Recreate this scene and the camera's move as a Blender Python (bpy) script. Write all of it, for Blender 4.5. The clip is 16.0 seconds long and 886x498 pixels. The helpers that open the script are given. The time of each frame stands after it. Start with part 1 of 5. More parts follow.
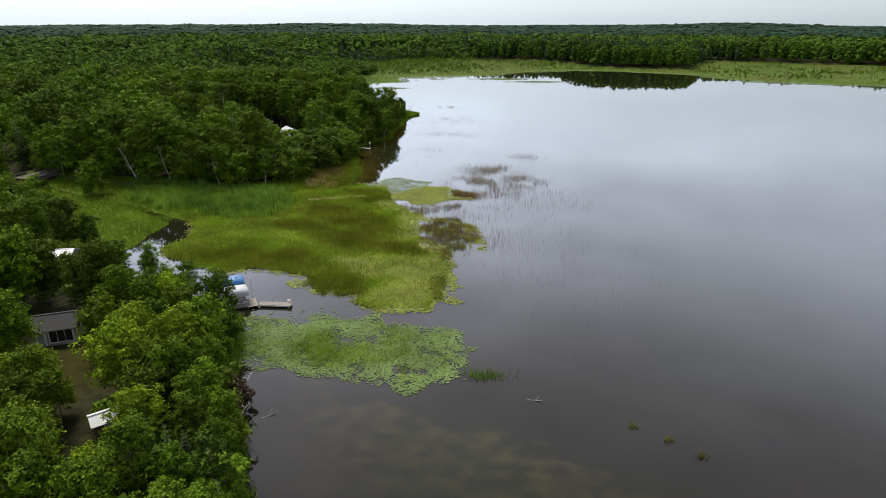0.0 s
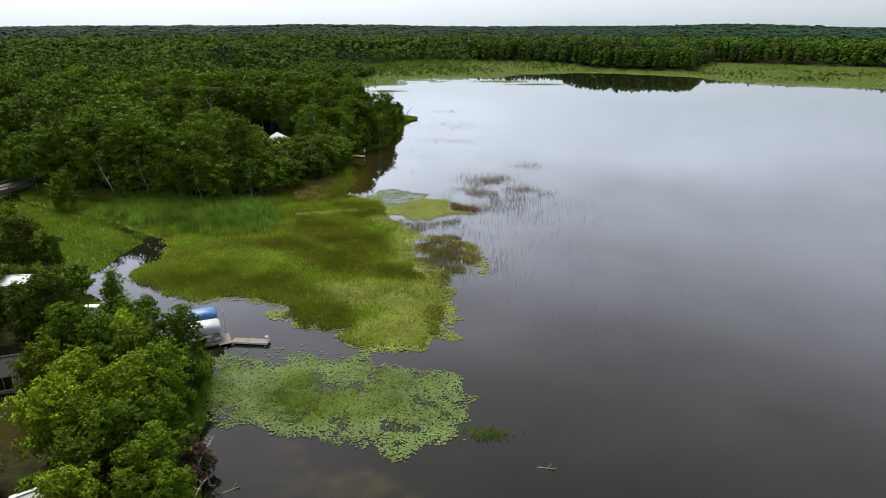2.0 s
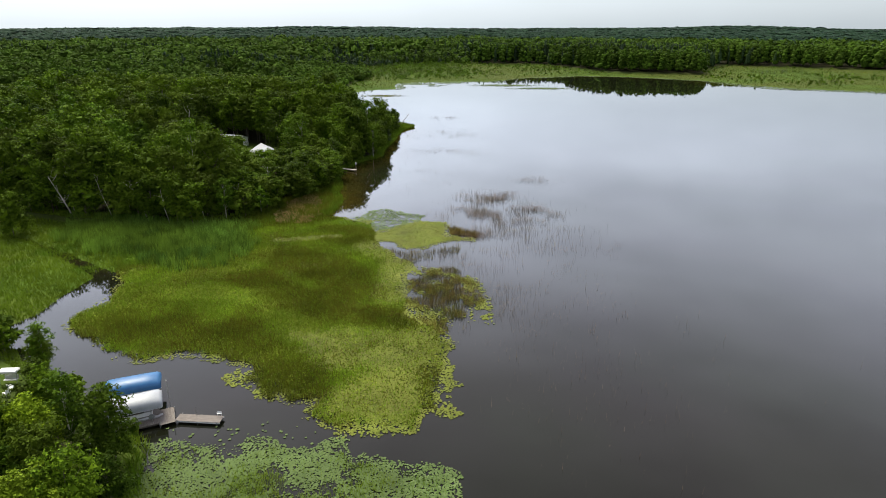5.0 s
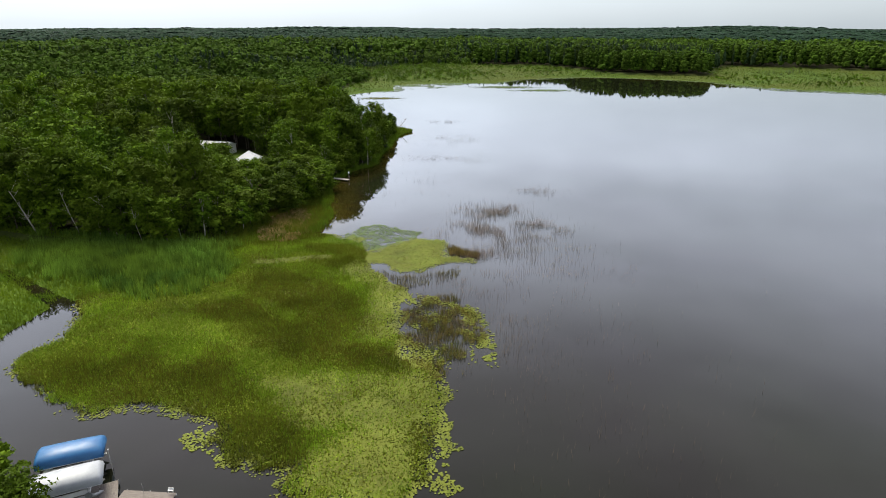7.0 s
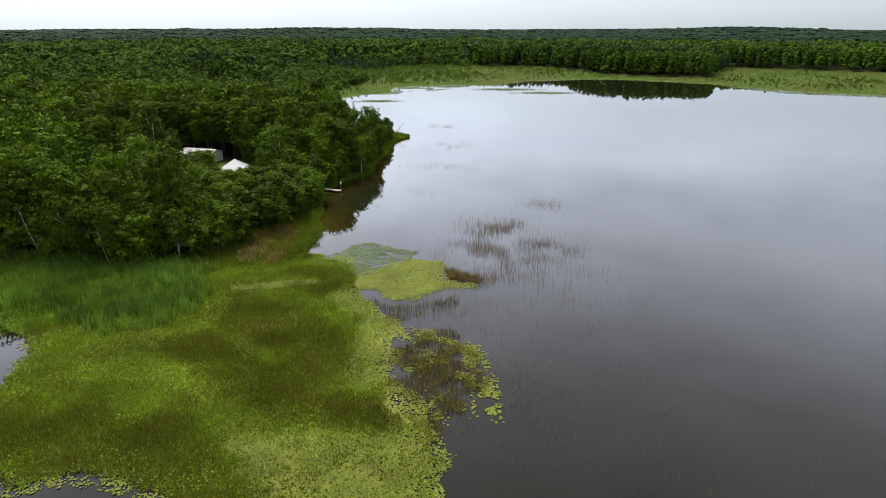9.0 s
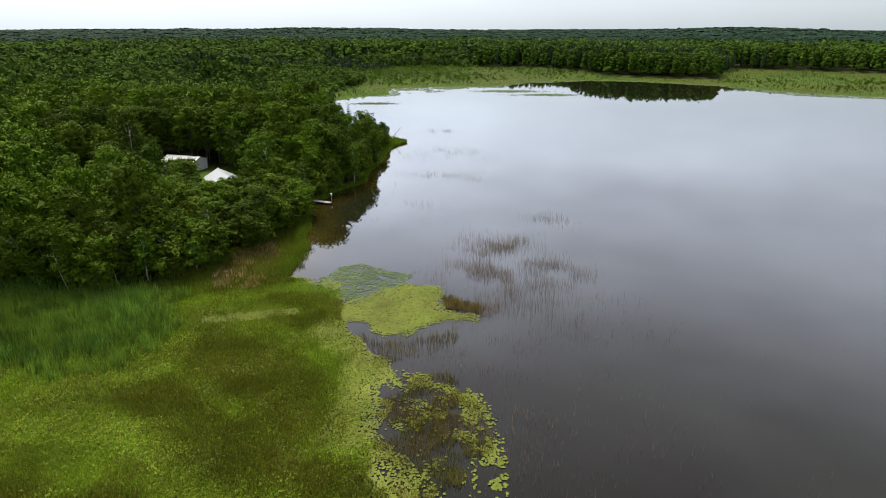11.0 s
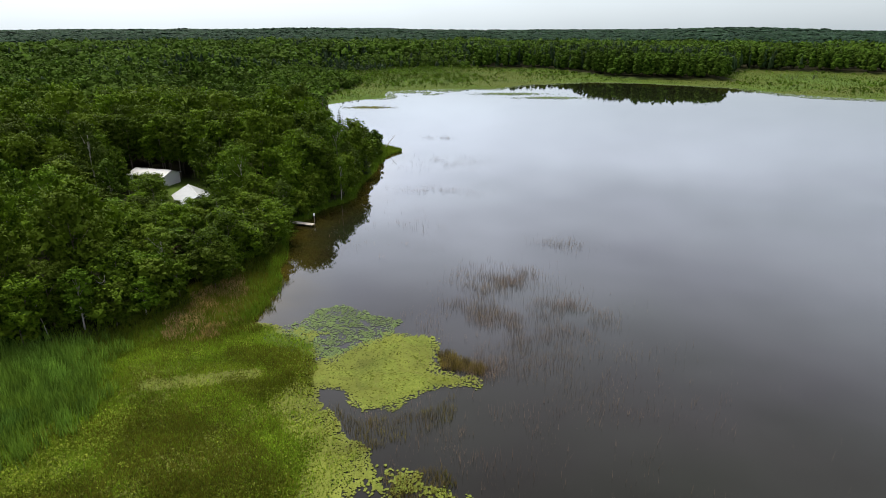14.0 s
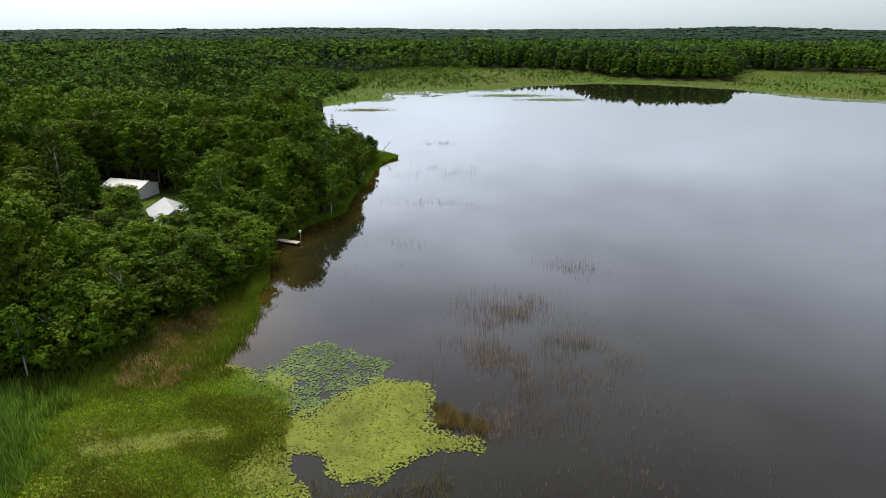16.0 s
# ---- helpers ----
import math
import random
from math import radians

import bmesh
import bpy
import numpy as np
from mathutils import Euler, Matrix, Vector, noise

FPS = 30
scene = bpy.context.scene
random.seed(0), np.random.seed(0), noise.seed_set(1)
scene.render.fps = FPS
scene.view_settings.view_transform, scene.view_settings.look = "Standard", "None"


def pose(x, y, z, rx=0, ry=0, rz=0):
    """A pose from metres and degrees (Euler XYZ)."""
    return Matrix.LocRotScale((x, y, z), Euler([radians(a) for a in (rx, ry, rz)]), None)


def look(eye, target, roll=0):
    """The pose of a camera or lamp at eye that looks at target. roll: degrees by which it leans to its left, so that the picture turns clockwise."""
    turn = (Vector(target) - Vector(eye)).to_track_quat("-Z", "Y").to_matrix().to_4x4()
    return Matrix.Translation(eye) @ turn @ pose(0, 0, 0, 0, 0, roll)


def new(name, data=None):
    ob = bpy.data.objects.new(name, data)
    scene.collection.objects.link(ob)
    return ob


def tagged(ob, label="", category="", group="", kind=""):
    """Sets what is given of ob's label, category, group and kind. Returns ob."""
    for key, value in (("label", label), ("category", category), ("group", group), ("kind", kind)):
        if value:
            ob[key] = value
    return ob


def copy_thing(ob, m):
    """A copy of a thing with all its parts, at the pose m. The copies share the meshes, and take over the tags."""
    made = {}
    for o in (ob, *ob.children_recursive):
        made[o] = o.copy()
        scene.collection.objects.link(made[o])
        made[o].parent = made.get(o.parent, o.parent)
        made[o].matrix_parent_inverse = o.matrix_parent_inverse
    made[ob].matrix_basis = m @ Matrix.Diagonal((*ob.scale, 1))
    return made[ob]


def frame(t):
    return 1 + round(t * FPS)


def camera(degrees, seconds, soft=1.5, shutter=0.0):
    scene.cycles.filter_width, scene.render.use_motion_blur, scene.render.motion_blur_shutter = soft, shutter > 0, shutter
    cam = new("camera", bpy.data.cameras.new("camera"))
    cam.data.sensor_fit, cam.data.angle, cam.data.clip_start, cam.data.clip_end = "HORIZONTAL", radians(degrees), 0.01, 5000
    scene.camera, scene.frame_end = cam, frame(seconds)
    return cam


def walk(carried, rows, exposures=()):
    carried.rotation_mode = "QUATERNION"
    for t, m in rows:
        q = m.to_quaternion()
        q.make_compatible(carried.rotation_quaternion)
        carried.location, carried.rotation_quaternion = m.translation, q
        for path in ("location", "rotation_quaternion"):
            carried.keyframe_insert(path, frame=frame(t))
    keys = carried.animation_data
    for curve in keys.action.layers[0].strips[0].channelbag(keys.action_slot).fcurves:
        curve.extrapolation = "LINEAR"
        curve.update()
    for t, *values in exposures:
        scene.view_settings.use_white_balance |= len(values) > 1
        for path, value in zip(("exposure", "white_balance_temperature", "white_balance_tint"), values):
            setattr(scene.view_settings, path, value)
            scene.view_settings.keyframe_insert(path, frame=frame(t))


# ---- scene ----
cam = camera(72.4, 16.0, soft=0.95)
METRES, EYE, TILT, LEAN, TURN = 90.293, 40.0, 0.0, 1.3, 0.0
ROWS = [
    (0.0, 0.0, 0.0, 0.0, 0.53, -20.67, -1.4),
    (0.5, 0.0009, 0.03, -0.0, 0.52, -20.64, -1.4),
    (1.0, 0.0017, 0.06, 0.0, 0.52, -20.63, -1.4),
    (1.5, 0.0023, 0.0903, 0.0, 0.52, -20.6, -1.41),
    (2.0, 0.0032, 0.1206, 0.0001, 0.52, -20.58, -1.41),
    (2.5, 0.004, 0.1509, 0.0003, 0.52, -20.55, -1.42),
    (3.0, 0.0048, 0.1814, 0.0001, 0.52, -20.51, -1.42),
    (3.5, 0.0056, 0.2122, -0.0002, 0.51, -20.48, -1.4),
    (4.0, 0.0064, 0.242, -0.0001, 0.51, -20.45, -1.4),
    (6.5, 0.0104, 0.3982, -0.0002, 0.52, -20.4, -1.37),
    (7.0, 0.0115, 0.4296, -0.0003, 0.52, -20.39, -1.36),
    (7.5, 0.0122, 0.4611, -0.001, 0.51, -20.37, -1.35),
    (8.0, 0.013, 0.4924, -0.0017, 0.51, -20.35, -1.34),
    (8.5, 0.0136, 0.5239, -0.0018, 0.51, -20.34, -1.37),
    (9.0, 0.0144, 0.5556, -0.0022, 0.51, -20.32, -1.37),
    (11.5, 0.0187, 0.7137, -0.0037, 0.5, -20.3, -1.41),
    (12.0, 0.0195, 0.7454, -0.004, 0.49, -20.29, -1.41),
    (12.5, 0.02, 0.7773, -0.0043, 0.48, -20.28, -1.42),
    (13.0, 0.021, 0.8088, -0.0046, 0.48, -20.28, -1.42),
    (13.5, 0.0221, 0.8407, -0.0052, 0.47, -20.28, -1.4),
    (14.0, 0.0228, 0.8725, -0.0055, 0.46, -20.29, -1.39),
    (14.5, 0.0239, 0.904, -0.0056, 0.46, -20.29, -1.38),
    (15.0, 0.0247, 0.9361, -0.0058, 0.46, -20.29, -1.37),
    (15.5, 0.026, 0.9676, -0.0058, 0.46, -20.31, -1.37),
    (16.0, 0.0266, 0.9996, -0.0062, 0.46, -20.31, -1.36),
]
walk(cam, [(t, pose(0, 0, EYE, TILT, LEAN, TURN) @ pose(METRES * x, METRES * y, METRES * z, 90 + pitch, roll, yaw)) for t, x, y, z, yaw, pitch, roll in ROWS])

# ---- light ----
world = bpy.data.worlds.new("overcast_sky")
scene.world = world
world.use_nodes = True
wn, wl = world.node_tree.nodes, world.node_tree.links
wn.clear()
w_out = wn.new("ShaderNodeOutputWorld")
w_sky = wn.new("ShaderNodeTexSky")
w_sky.sky_type, w_sky.sun_disc = "NISHITA", False
w_sky.sun_elevation, w_sky.sun_rotation = radians(57), radians(-39)
w_bg1 = wn.new("ShaderNodeBackground")
w_bg1.inputs["Strength"].default_value = 0.03
wl.new(w_sky.outputs[0], w_bg1.inputs["Color"])
# cloud deck with soft cloud masses, brightest in a low band for lake reflections
w_co = wn.new("ShaderNodeTexCoord")
w_sep = wn.new("ShaderNodeSeparateXYZ")
wl.new(w_co.outputs["Generated"], w_sep.inputs[0])
w_ramp = wn.new("ShaderNodeValToRGB")
wl.new(w_sep.outputs["Z"], w_ramp.inputs[0])
el = w_ramp.color_ramp.elements
el[0].position, el[0].color = 0.0, (0.485, 0.56, 0.625, 1)
el[1].position, el[1].color = 1.0, (0.72, 0.74, 0.80, 1)
for at_, tone in ((0.07, (0.64, 0.71, 0.80)), (0.22, (1.46, 1.58, 1.83)), (0.36, (1.54, 1.62, 1.90)), (0.55, (1.00, 0.95, 1.06)), (0.72, (0.60, 0.57, 0.63))):
    el.new(at_).color = (*tone, 1)
# the veiled sun's broad glow in the cloud deck
w_dot = wn.new("ShaderNodeVectorMath")
w_dot.operation = "DOT_PRODUCT"
w_dot.inputs[1].default_value = (-0.49, 0.84, 0.22)
wl.new(w_co.outputs["Generated"], w_dot.inputs[0])
w_half = wn.new("ShaderNodeMath")
w_half.operation = "MULTIPLY_ADD"
w_half.inputs[1].default_value, w_half.inputs[2].default_value = 0.25, 0.25
wl.new(w_dot.outputs["Value"], w_half.inputs[0])
w_far = wn.new("ShaderNodeValToRGB")
w_far.color_ramp.interpolation = "B_SPLINE"
wl.new(w_half.outputs[0], w_far.inputs[0])
ef = w_far.color_ramp.elements
ef[0].position, ef[0].color = 0.0, (0.30, 0.30, 0.30, 1)
ef[1].position, ef[1].color = 0.5, (0.76, 0.76, 0.76, 1)
for at_, tone in ((0.25, 0.36), (0.38, 0.475), (0.44, 0.57)):
    ef.new(at_).color = (tone, tone, tone, 1)
w_glow = wn.new("ShaderNodeMath")
w_glow.operation = "MULTIPLY"
w_glow.inputs[1].default_value = 2.0
wl.new(w_far.outputs[0], w_glow.inputs[0])
w_map = wn.new("ShaderNodeMapping")
w_map.inputs["Scale"].default_value = (1.0, 1.0, 3.2)
wl.new(w_co.outputs["Generated"], w_map.inputs[0])
w_noise = wn.new("ShaderNodeTexNoise")
w_noise.inputs["Scale"].default_value, w_noise.inputs["Detail"].default_value = 3.4, 6
wl.new(w_map.outputs[0], w_noise.inputs["Vector"])
w_amp = wn.new("ShaderNodeMapRange")
w_amp.inputs["From Min"].default_value, w_amp.inputs["From Max"].default_value = 0.03, 0.22
w_amp.inputs["To Min"].default_value, w_amp.inputs["To Max"].default_value = 0.2, 0.95
wl.new(w_sep.outputs["Z"], w_amp.inputs["Value"])
w_mid = wn.new("ShaderNodeMath")
w_mid.operation = "SUBTRACT"
w_mid.inputs[1].default_value = 0.5
wl.new(w_noise.outputs[0], w_mid.inputs[0])
w_mr = wn.new("ShaderNodeMath")
w_mr.operation = "MULTIPLY_ADD"
w_mr.inputs[2].default_value = 1.0
wl.new(w_mid.outputs[0], w_mr.inputs[0])
wl.new(w_amp.outputs[0], w_mr.inputs[1])
w_mul = wn.new("ShaderNodeVectorMath")
w_mul.operation = "SCALE"
wl.new(w_ramp.outputs[0], w_mul.inputs[0])
w_both = wn.new("ShaderNodeMath")
w_both.operation = "MULTIPLY"
wl.new(w_mr.outputs[0], w_both.inputs[0])
wl.new(w_glow.outputs[0], w_both.inputs[1])
wl.new(w_both.outputs[0], w_mul.inputs["Scale"])
w_bg2 = wn.new("ShaderNodeBackground")
w_bg2.inputs["Strength"].default_value = 1.0
wl.new(w_mul.outputs[0], w_bg2.inputs["Color"])
w_add = wn.new("ShaderNodeAddShader")
wl.new(w_bg1.outputs[0], w_add.inputs[0])
wl.new(w_bg2.outputs[0], w_add.inputs[1])
wl.new(w_add.outputs[0], w_out.inputs["Surface"])

sun = new("sun", bpy.data.lights.new("sun", "SUN"))
sun.data.energy, sun.data.angle, sun.data.color = 6.4, radians(28), (1.0, 0.94, 0.78)
sun.matrix_world = look((0, 0, 0), (0.34, -0.42, -0.84))


# ---- materials ----
def nodes(name):
    m = bpy.data.materials.new(name)
    m.use_nodes = True
    n, l = m.node_tree.nodes, m.node_tree.links
    return m, n, l, n["Principled BSDF"]


def noise_node(n, l, scale, detail=4, space="Object", stretch=None):
    co = n.new("ShaderNodeTexCoord")
    t = n.new("ShaderNodeTexNoise")
    t.inputs["Scale"].default_value, t.inputs["Detail"].default_value = scale, detail
    if stretch:
        mp = n.new("ShaderNodeMapping")
        mp.inputs["Scale"].default_value = stretch
        l.new(co.outputs[space], mp.inputs[0])
        l.new(mp.outputs[0], t.inputs["Vector"])
    else:
        l.new(co.outputs[space], t.inputs["Vector"])
    return t.outputs[0]


def remap(n, l, v, a, b, c=0.0, d=1.0):
    r = n.new("ShaderNodeMapRange")
    for key, x in (("From Min", a), ("From Max", b), ("To Min", c), ("To Max", d)):
        r.inputs[key].default_value = x
    l.new(v, r.inputs["Value"])
    return r.outputs[0]


def mix(n, l, f, a, b, blend="MIX"):
    m = n.new("ShaderNodeMix")
    m.data_type, m.blend_type = "RGBA", blend
    for sock, v in ((m.inputs[0], f), (m.inputs[6], a), (m.inputs[7], b)):
        if isinstance(v, (int, float)):
            sock.default_value = v
        elif isinstance(v, tuple):
            sock.default_value = (*v, 1)
        else:
            l.new(v, sock)
    return m.outputs[2]


def math_node(n, l, op, a, b=0.0):
    m = n.new("ShaderNodeMath")
    m.operation = op
    for sock, v in zip(m.inputs, (a, b)):
        if isinstance(v, (int, float)):
            sock.default_value = v
        else:
            l.new(v, sock)
    return m.outputs[0]


def attr(n, name):
    a = n.new("ShaderNodeAttribute")
    a.attribute_name = name
    return a.outputs["Fac"]


def plain(name, c1, c2, rough=0.7, scale=3.0, metal=0.0, bump=0.0, stretch=None):
    """A worn surface: two tones by noise at two scales, uneven gloss and fine relief."""
    m, n, l, p = nodes(name)
    a = noise_node(n, l, scale, 5, stretch=stretch)
    b = noise_node(n, l, scale * 7, 3, stretch=stretch)
    f = remap(n, l, math_node(n, l, "ADD", math_node(n, l, "MULTIPLY", a, 0.65), math_node(n, l, "MULTIPLY", b, 0.35)), 0.35, 0.65)
    l.new(mix(n, l, f, c1, c2), p.inputs["Base Color"])
    l.new(remap(n, l, a, 0.3, 0.7, rough - 0.08, min(1, rough + 0.1)), p.inputs["Roughness"])
    p.inputs["Metallic"].default_value = metal
    if bump:
        bp = n.new("ShaderNodeBump")
        bp.inputs["Strength"].default_value, bp.inputs["Distance"].default_value = bump, 0.02
        l.new(b, bp.inputs["Height"])
        l.new(bp.outputs[0], p.inputs["Normal"])
    return m


def foliage(name, c1, c2, c3, gloss=0.06, through_leaf=0.08, wide=0.06, vary=0.46):
    """Leaves: tone by leaf (random per island), by plant (attribute tint or object random) and by patch."""
    m, n, l, p = nodes(name)
    geo = n.new("ShaderNodeNewGeometry")
    info = n.new("ShaderNodeObjectInfo")
    base = mix(n, l, geo.outputs["Random Per Island"], c1, c2)
    tint = math_node(n, l, "FRACT", math_node(n, l, "ADD", attr(n, "tint"), info.outputs["Random"]))
    base = mix(n, l, remap(n, l, tint, 0.3, 1.0, 0.0, 0.85), base, c3)
    patch = remap(n, l, noise_node(n, l, wide, 3), 0.3, 0.7, 0.72, 1.25)
    plant = remap(n, l, math_node(n, l, "FRACT", math_node(n, l, "MULTIPLY", tint, 7.3)), 0.0, 1.0, 1 - vary, 1 + vary)
    sc = n.new("ShaderNodeVectorMath")
    sc.operation = "SCALE"
    l.new(base, sc.inputs[0])
    l.new(math_node(n, l, "MULTIPLY", patch, plant), sc.inputs["Scale"])
    l.new(sc.outputs[0], p.inputs["Base Color"])
    p.inputs["Roughness"].default_value = 0.75
    p.inputs["Specular IOR Level"].default_value = gloss
    tr = n.new("ShaderNodeBsdfTranslucent")
    l.new(sc.outputs[0], tr.inputs["Color"])
    mx = n.new("ShaderNodeMixShader")
    mx.inputs[0].default_value = through_leaf
    l.new(p.outputs[0], mx.inputs[1])
    l.new(tr.outputs[0], mx.inputs[2])
    l.new(mx.outputs[0], n["Material Output"].inputs["Surface"])
    return m


M = {}
M["leaf_broad"] = foliage("broadleaf_leaves", (0.026, 0.053, 0.002), (0.095, 0.161, 0.006), (0.056, 0.084, 0.005))
M["leaf_aspen"] = foliage("aspen_leaves", (0.030, 0.063, 0.004), (0.083, 0.155, 0.007), (0.064, 0.099, 0.006))
M["leaf_birch"] = foliage("birch_leaves", (0.039, 0.073, 0.006), (0.061, 0.100, 0.009), (0.051, 0.080, 0.009))
M["leaf_yellow"] = foliage("yellowish_leaves", (0.061, 0.105, 0.004), (0.169, 0.240, 0.010), (0.103, 0.154, 0.008))
M["needle"] = foliage("spruce_needles", (0.018, 0.038, 0.006), (0.031, 0.057, 0.008), (0.026, 0.046, 0.009), 0.15, 0.1)
M["leaf_far"] = foliage("far_woods_leaves", (0.022, 0.045, 0.004), (0.059, 0.110, 0.011), (0.039, 0.065, 0.008), gloss=0.02, wide=0.012, vary=0.24)
M["needle_far"] = foliage("far_conifer_needles", (0.016, 0.034, 0.009), (0.025, 0.049, 0.013), (0.021, 0.041, 0.014), 0.15, 0.1, wide=0.012, vary=0.36)
# bluer than the nearer woods: distance haze put into leaf and needle colour
M["leaf_hazed"] = foliage("haze_tinted_leaves", (0.012, 0.030, 0.017), (0.020, 0.041, 0.021), (0.016, 0.033, 0.020), gloss=0.02, wide=0.05, vary=0.3)
M["needle_hazed"] = foliage("haze_tinted_needles", (0.013, 0.028, 0.020), (0.018, 0.037, 0.026), (0.016, 0.033, 0.028), 0.05, 0.1, wide=0.05, vary=0.3)
M["dead_leaf"] = foliage("dry_brown_leaves", (0.060, 0.040, 0.022), (0.095, 0.065, 0.038), (0.070, 0.050, 0.030))
M["pad"] = foliage("lily_pad_leaves", (0.088, 0.116, 0.013), (0.144, 0.170, 0.027), (0.113, 0.130, 0.020), 0.12, 0.05, wide=0.15, vary=0.1)
M["pad_pale"] = foliage("pale_lily_pads", (0.062, 0.104, 0.025), (0.109, 0.152, 0.055), (0.080, 0.118, 0.036), 0.12, 0.05, wide=0.15, vary=0.1)
M["weed"] = foliage("green_water_weed", (0.116, 0.202, 0.011), (0.207, 0.319, 0.023), (0.175, 0.238, 0.018), through_leaf=0.35, wide=0.12, vary=0.15)
M["lush"] = foliage("fresh_yellow_green_leaves", (0.132, 0.185, 0.016), (0.230, 0.286, 0.030), (0.172, 0.213, 0.020), through_leaf=0.2, wide=0.12, vary=0.15)
M["rush"] = foliage("olive_rushes", (0.065, 0.089, 0.007), (0.119, 0.141, 0.013), (0.110, 0.107, 0.013), through_leaf=0.35, wide=0.12, vary=0.15)
M["rush_brown"] = foliage("brown_water_rushes", (0.090, 0.070, 0.020), (0.181, 0.129, 0.039), (0.141, 0.120, 0.026), through_leaf=0.3, wide=0.12)
M["sedge"] = foliage("green_sedge", (0.076, 0.144, 0.009), (0.126, 0.206, 0.015), (0.108, 0.156, 0.011), through_leaf=0.35, wide=0.1, vary=0.2)
M["meadow_sedge"] = foliage("meadow_sedge_blades", (0.042, 0.071, 0.007), (0.074, 0.106, 0.011), (0.082, 0.092, 0.014), wide=0.03)
M["cattail"] = foliage("cattail_blades", (0.049, 0.110, 0.015), (0.155, 0.276, 0.043), (0.113, 0.183, 0.020), through_leaf=0.35, wide=0.08)
M["reed_brown"] = foliage("thin_brown_rushes", (0.145, 0.099, 0.072), (0.238, 0.168, 0.120), (0.178, 0.144, 0.088), through_leaf=0.35, wide=0.1)
M["straw"] = foliage("dry_straw_reeds", (0.300, 0.196, 0.088), (0.510, 0.362, 0.189), (0.300, 0.203, 0.081), through_leaf=0.3, wide=0.2)
M["bark"] = plain("grey_brown_bark", (0.07, 0.055, 0.04), (0.16, 0.135, 0.11), 0.9, 2.5, bump=0.5)
M["birch_bark"] = plain("pale_birch_bark", (0.30, 0.27, 0.23), (0.60, 0.56, 0.50), 0.75, 3.0, bump=0.2, stretch=(1, 1, 4))
M["snag"] = plain("bleached_dead_wood", (0.28, 0.25, 0.22), (0.50, 0.46, 0.41), 0.85, 4.0, bump=0.3)
M["grey_wood"] = plain("weathered_grey_planks", (0.11, 0.092, 0.080), (0.22, 0.195, 0.175), 0.85, 2.0, bump=0.3, stretch=(1, 6, 6))
M["dark_wood"] = plain("dark_damp_timber", (0.05, 0.042, 0.035), (0.12, 0.10, 0.085), 0.85, 2.0, bump=0.3)
M["brown_wall"] = plain("brown_board_siding", (0.10, 0.055, 0.035), (0.16, 0.09, 0.06), 0.8, 2.0, bump=0.2)
# one white steel in two tones: dimmed where sun clips, lifted on shaded walls
M["white_steel_dimmed"] = plain("dimmed_white_steel", (0.36, 0.38, 0.41), (0.45, 0.46, 0.49), 0.5, 0.8)
M["white_steel_lifted"] = plain("lifted_white_steel", (0.76, 0.78, 0.80), (0.84, 0.85, 0.86), 0.45, 0.8)
M["grey_roof"] = plain("light_grey_roofing", (0.24, 0.26, 0.29), (0.34, 0.36, 0.39), 0.6, 1.2, bump=0.1)
M["dark_roof"] = plain("dark_shingle_roofing", (0.012, 0.013, 0.016), (0.028, 0.028, 0.032), 0.95, 3.0, bump=0.4)
M["cream"] = plain("pale_grey_siding", (0.22, 0.22, 0.21), (0.30, 0.30, 0.285), 0.7, 1.5)
M["white"] = plain("white_plastic", (0.68, 0.69, 0.70), (0.80, 0.80, 0.80), 0.45, 3.0)
M["vinyl_white"] = plain("white_grey_canopy_vinyl", (0.27, 0.29, 0.32), (0.36, 0.38, 0.41), 0.5, 1.2)
M["vinyl_blue"] = plain("blue_canopy_vinyl", (0.012, 0.085, 0.23), (0.022, 0.13, 0.31), 0.45, 1.2)
M["alu"] = plain("dull_aluminium", (0.42, 0.43, 0.44), (0.58, 0.59, 0.60), 0.38, 3.0, metal=0.8)
M["steel"] = plain("galvanised_steel", (0.22, 0.23, 0.24), (0.36, 0.37, 0.38), 0.5, 3.0, metal=0.6)
M["black"] = plain("black_rubber", (0.015, 0.015, 0.016), (0.03, 0.03, 0.032), 0.6, 3.0)
M["gravel"] = plain("grey_gravel_road", (0.16, 0.145, 0.125), (0.25, 0.23, 0.20), 0.95, 1.5, bump=0.4)
M["dark_gravel"] = plain("dark_brown_gravel", (0.055, 0.045, 0.036), (0.105, 0.088, 0.070), 0.95, 1.5, bump=0.4)

m, n, l, p = nodes("dark_window_glass")
p.inputs["Base Color"].default_value, p.inputs["Roughness"].default_value = (0.012, 0.014, 0.017, 1), 0.06
M["glass"] = m

# lake water: dark, tea-stained, with weed beds seen through the shallows
m, n, l, p = nodes("lake_water")
co = n.new("ShaderNodeTexCoord")
sep = n.new("ShaderNodeSeparateXYZ")
l.new(co.outputs["Object"], sep.inputs[0])
# a sunken weed bed with a sharp slanting outer edge, thinning out towards the near shore
out_ = math_node(n, l, "ADD", math_node(n, l, "SUBTRACT", math_node(n, l, "SUBTRACT", 54.2, math_node(n, l, "MULTIPLY", sep.outputs["X"], 0.46)), sep.outputs["Y"]), remap(n, l, noise_node(n, l, 0.22, 6), 0.25, 0.75, -3.2, 3.2))
edge_ = math_node(n, l, "MULTIPLY", remap(n, l, out_, 0.0, 1.6), remap(n, l, out_, 1.5, 15.0, 1.0, 0.22))
ends_ = math_node(n, l, "MULTIPLY", remap(n, l, sep.outputs["X"], -19.0, -13.0), remap(n, l, sep.outputs["X"], 10.0, 26.0, 1.0, 0.0))
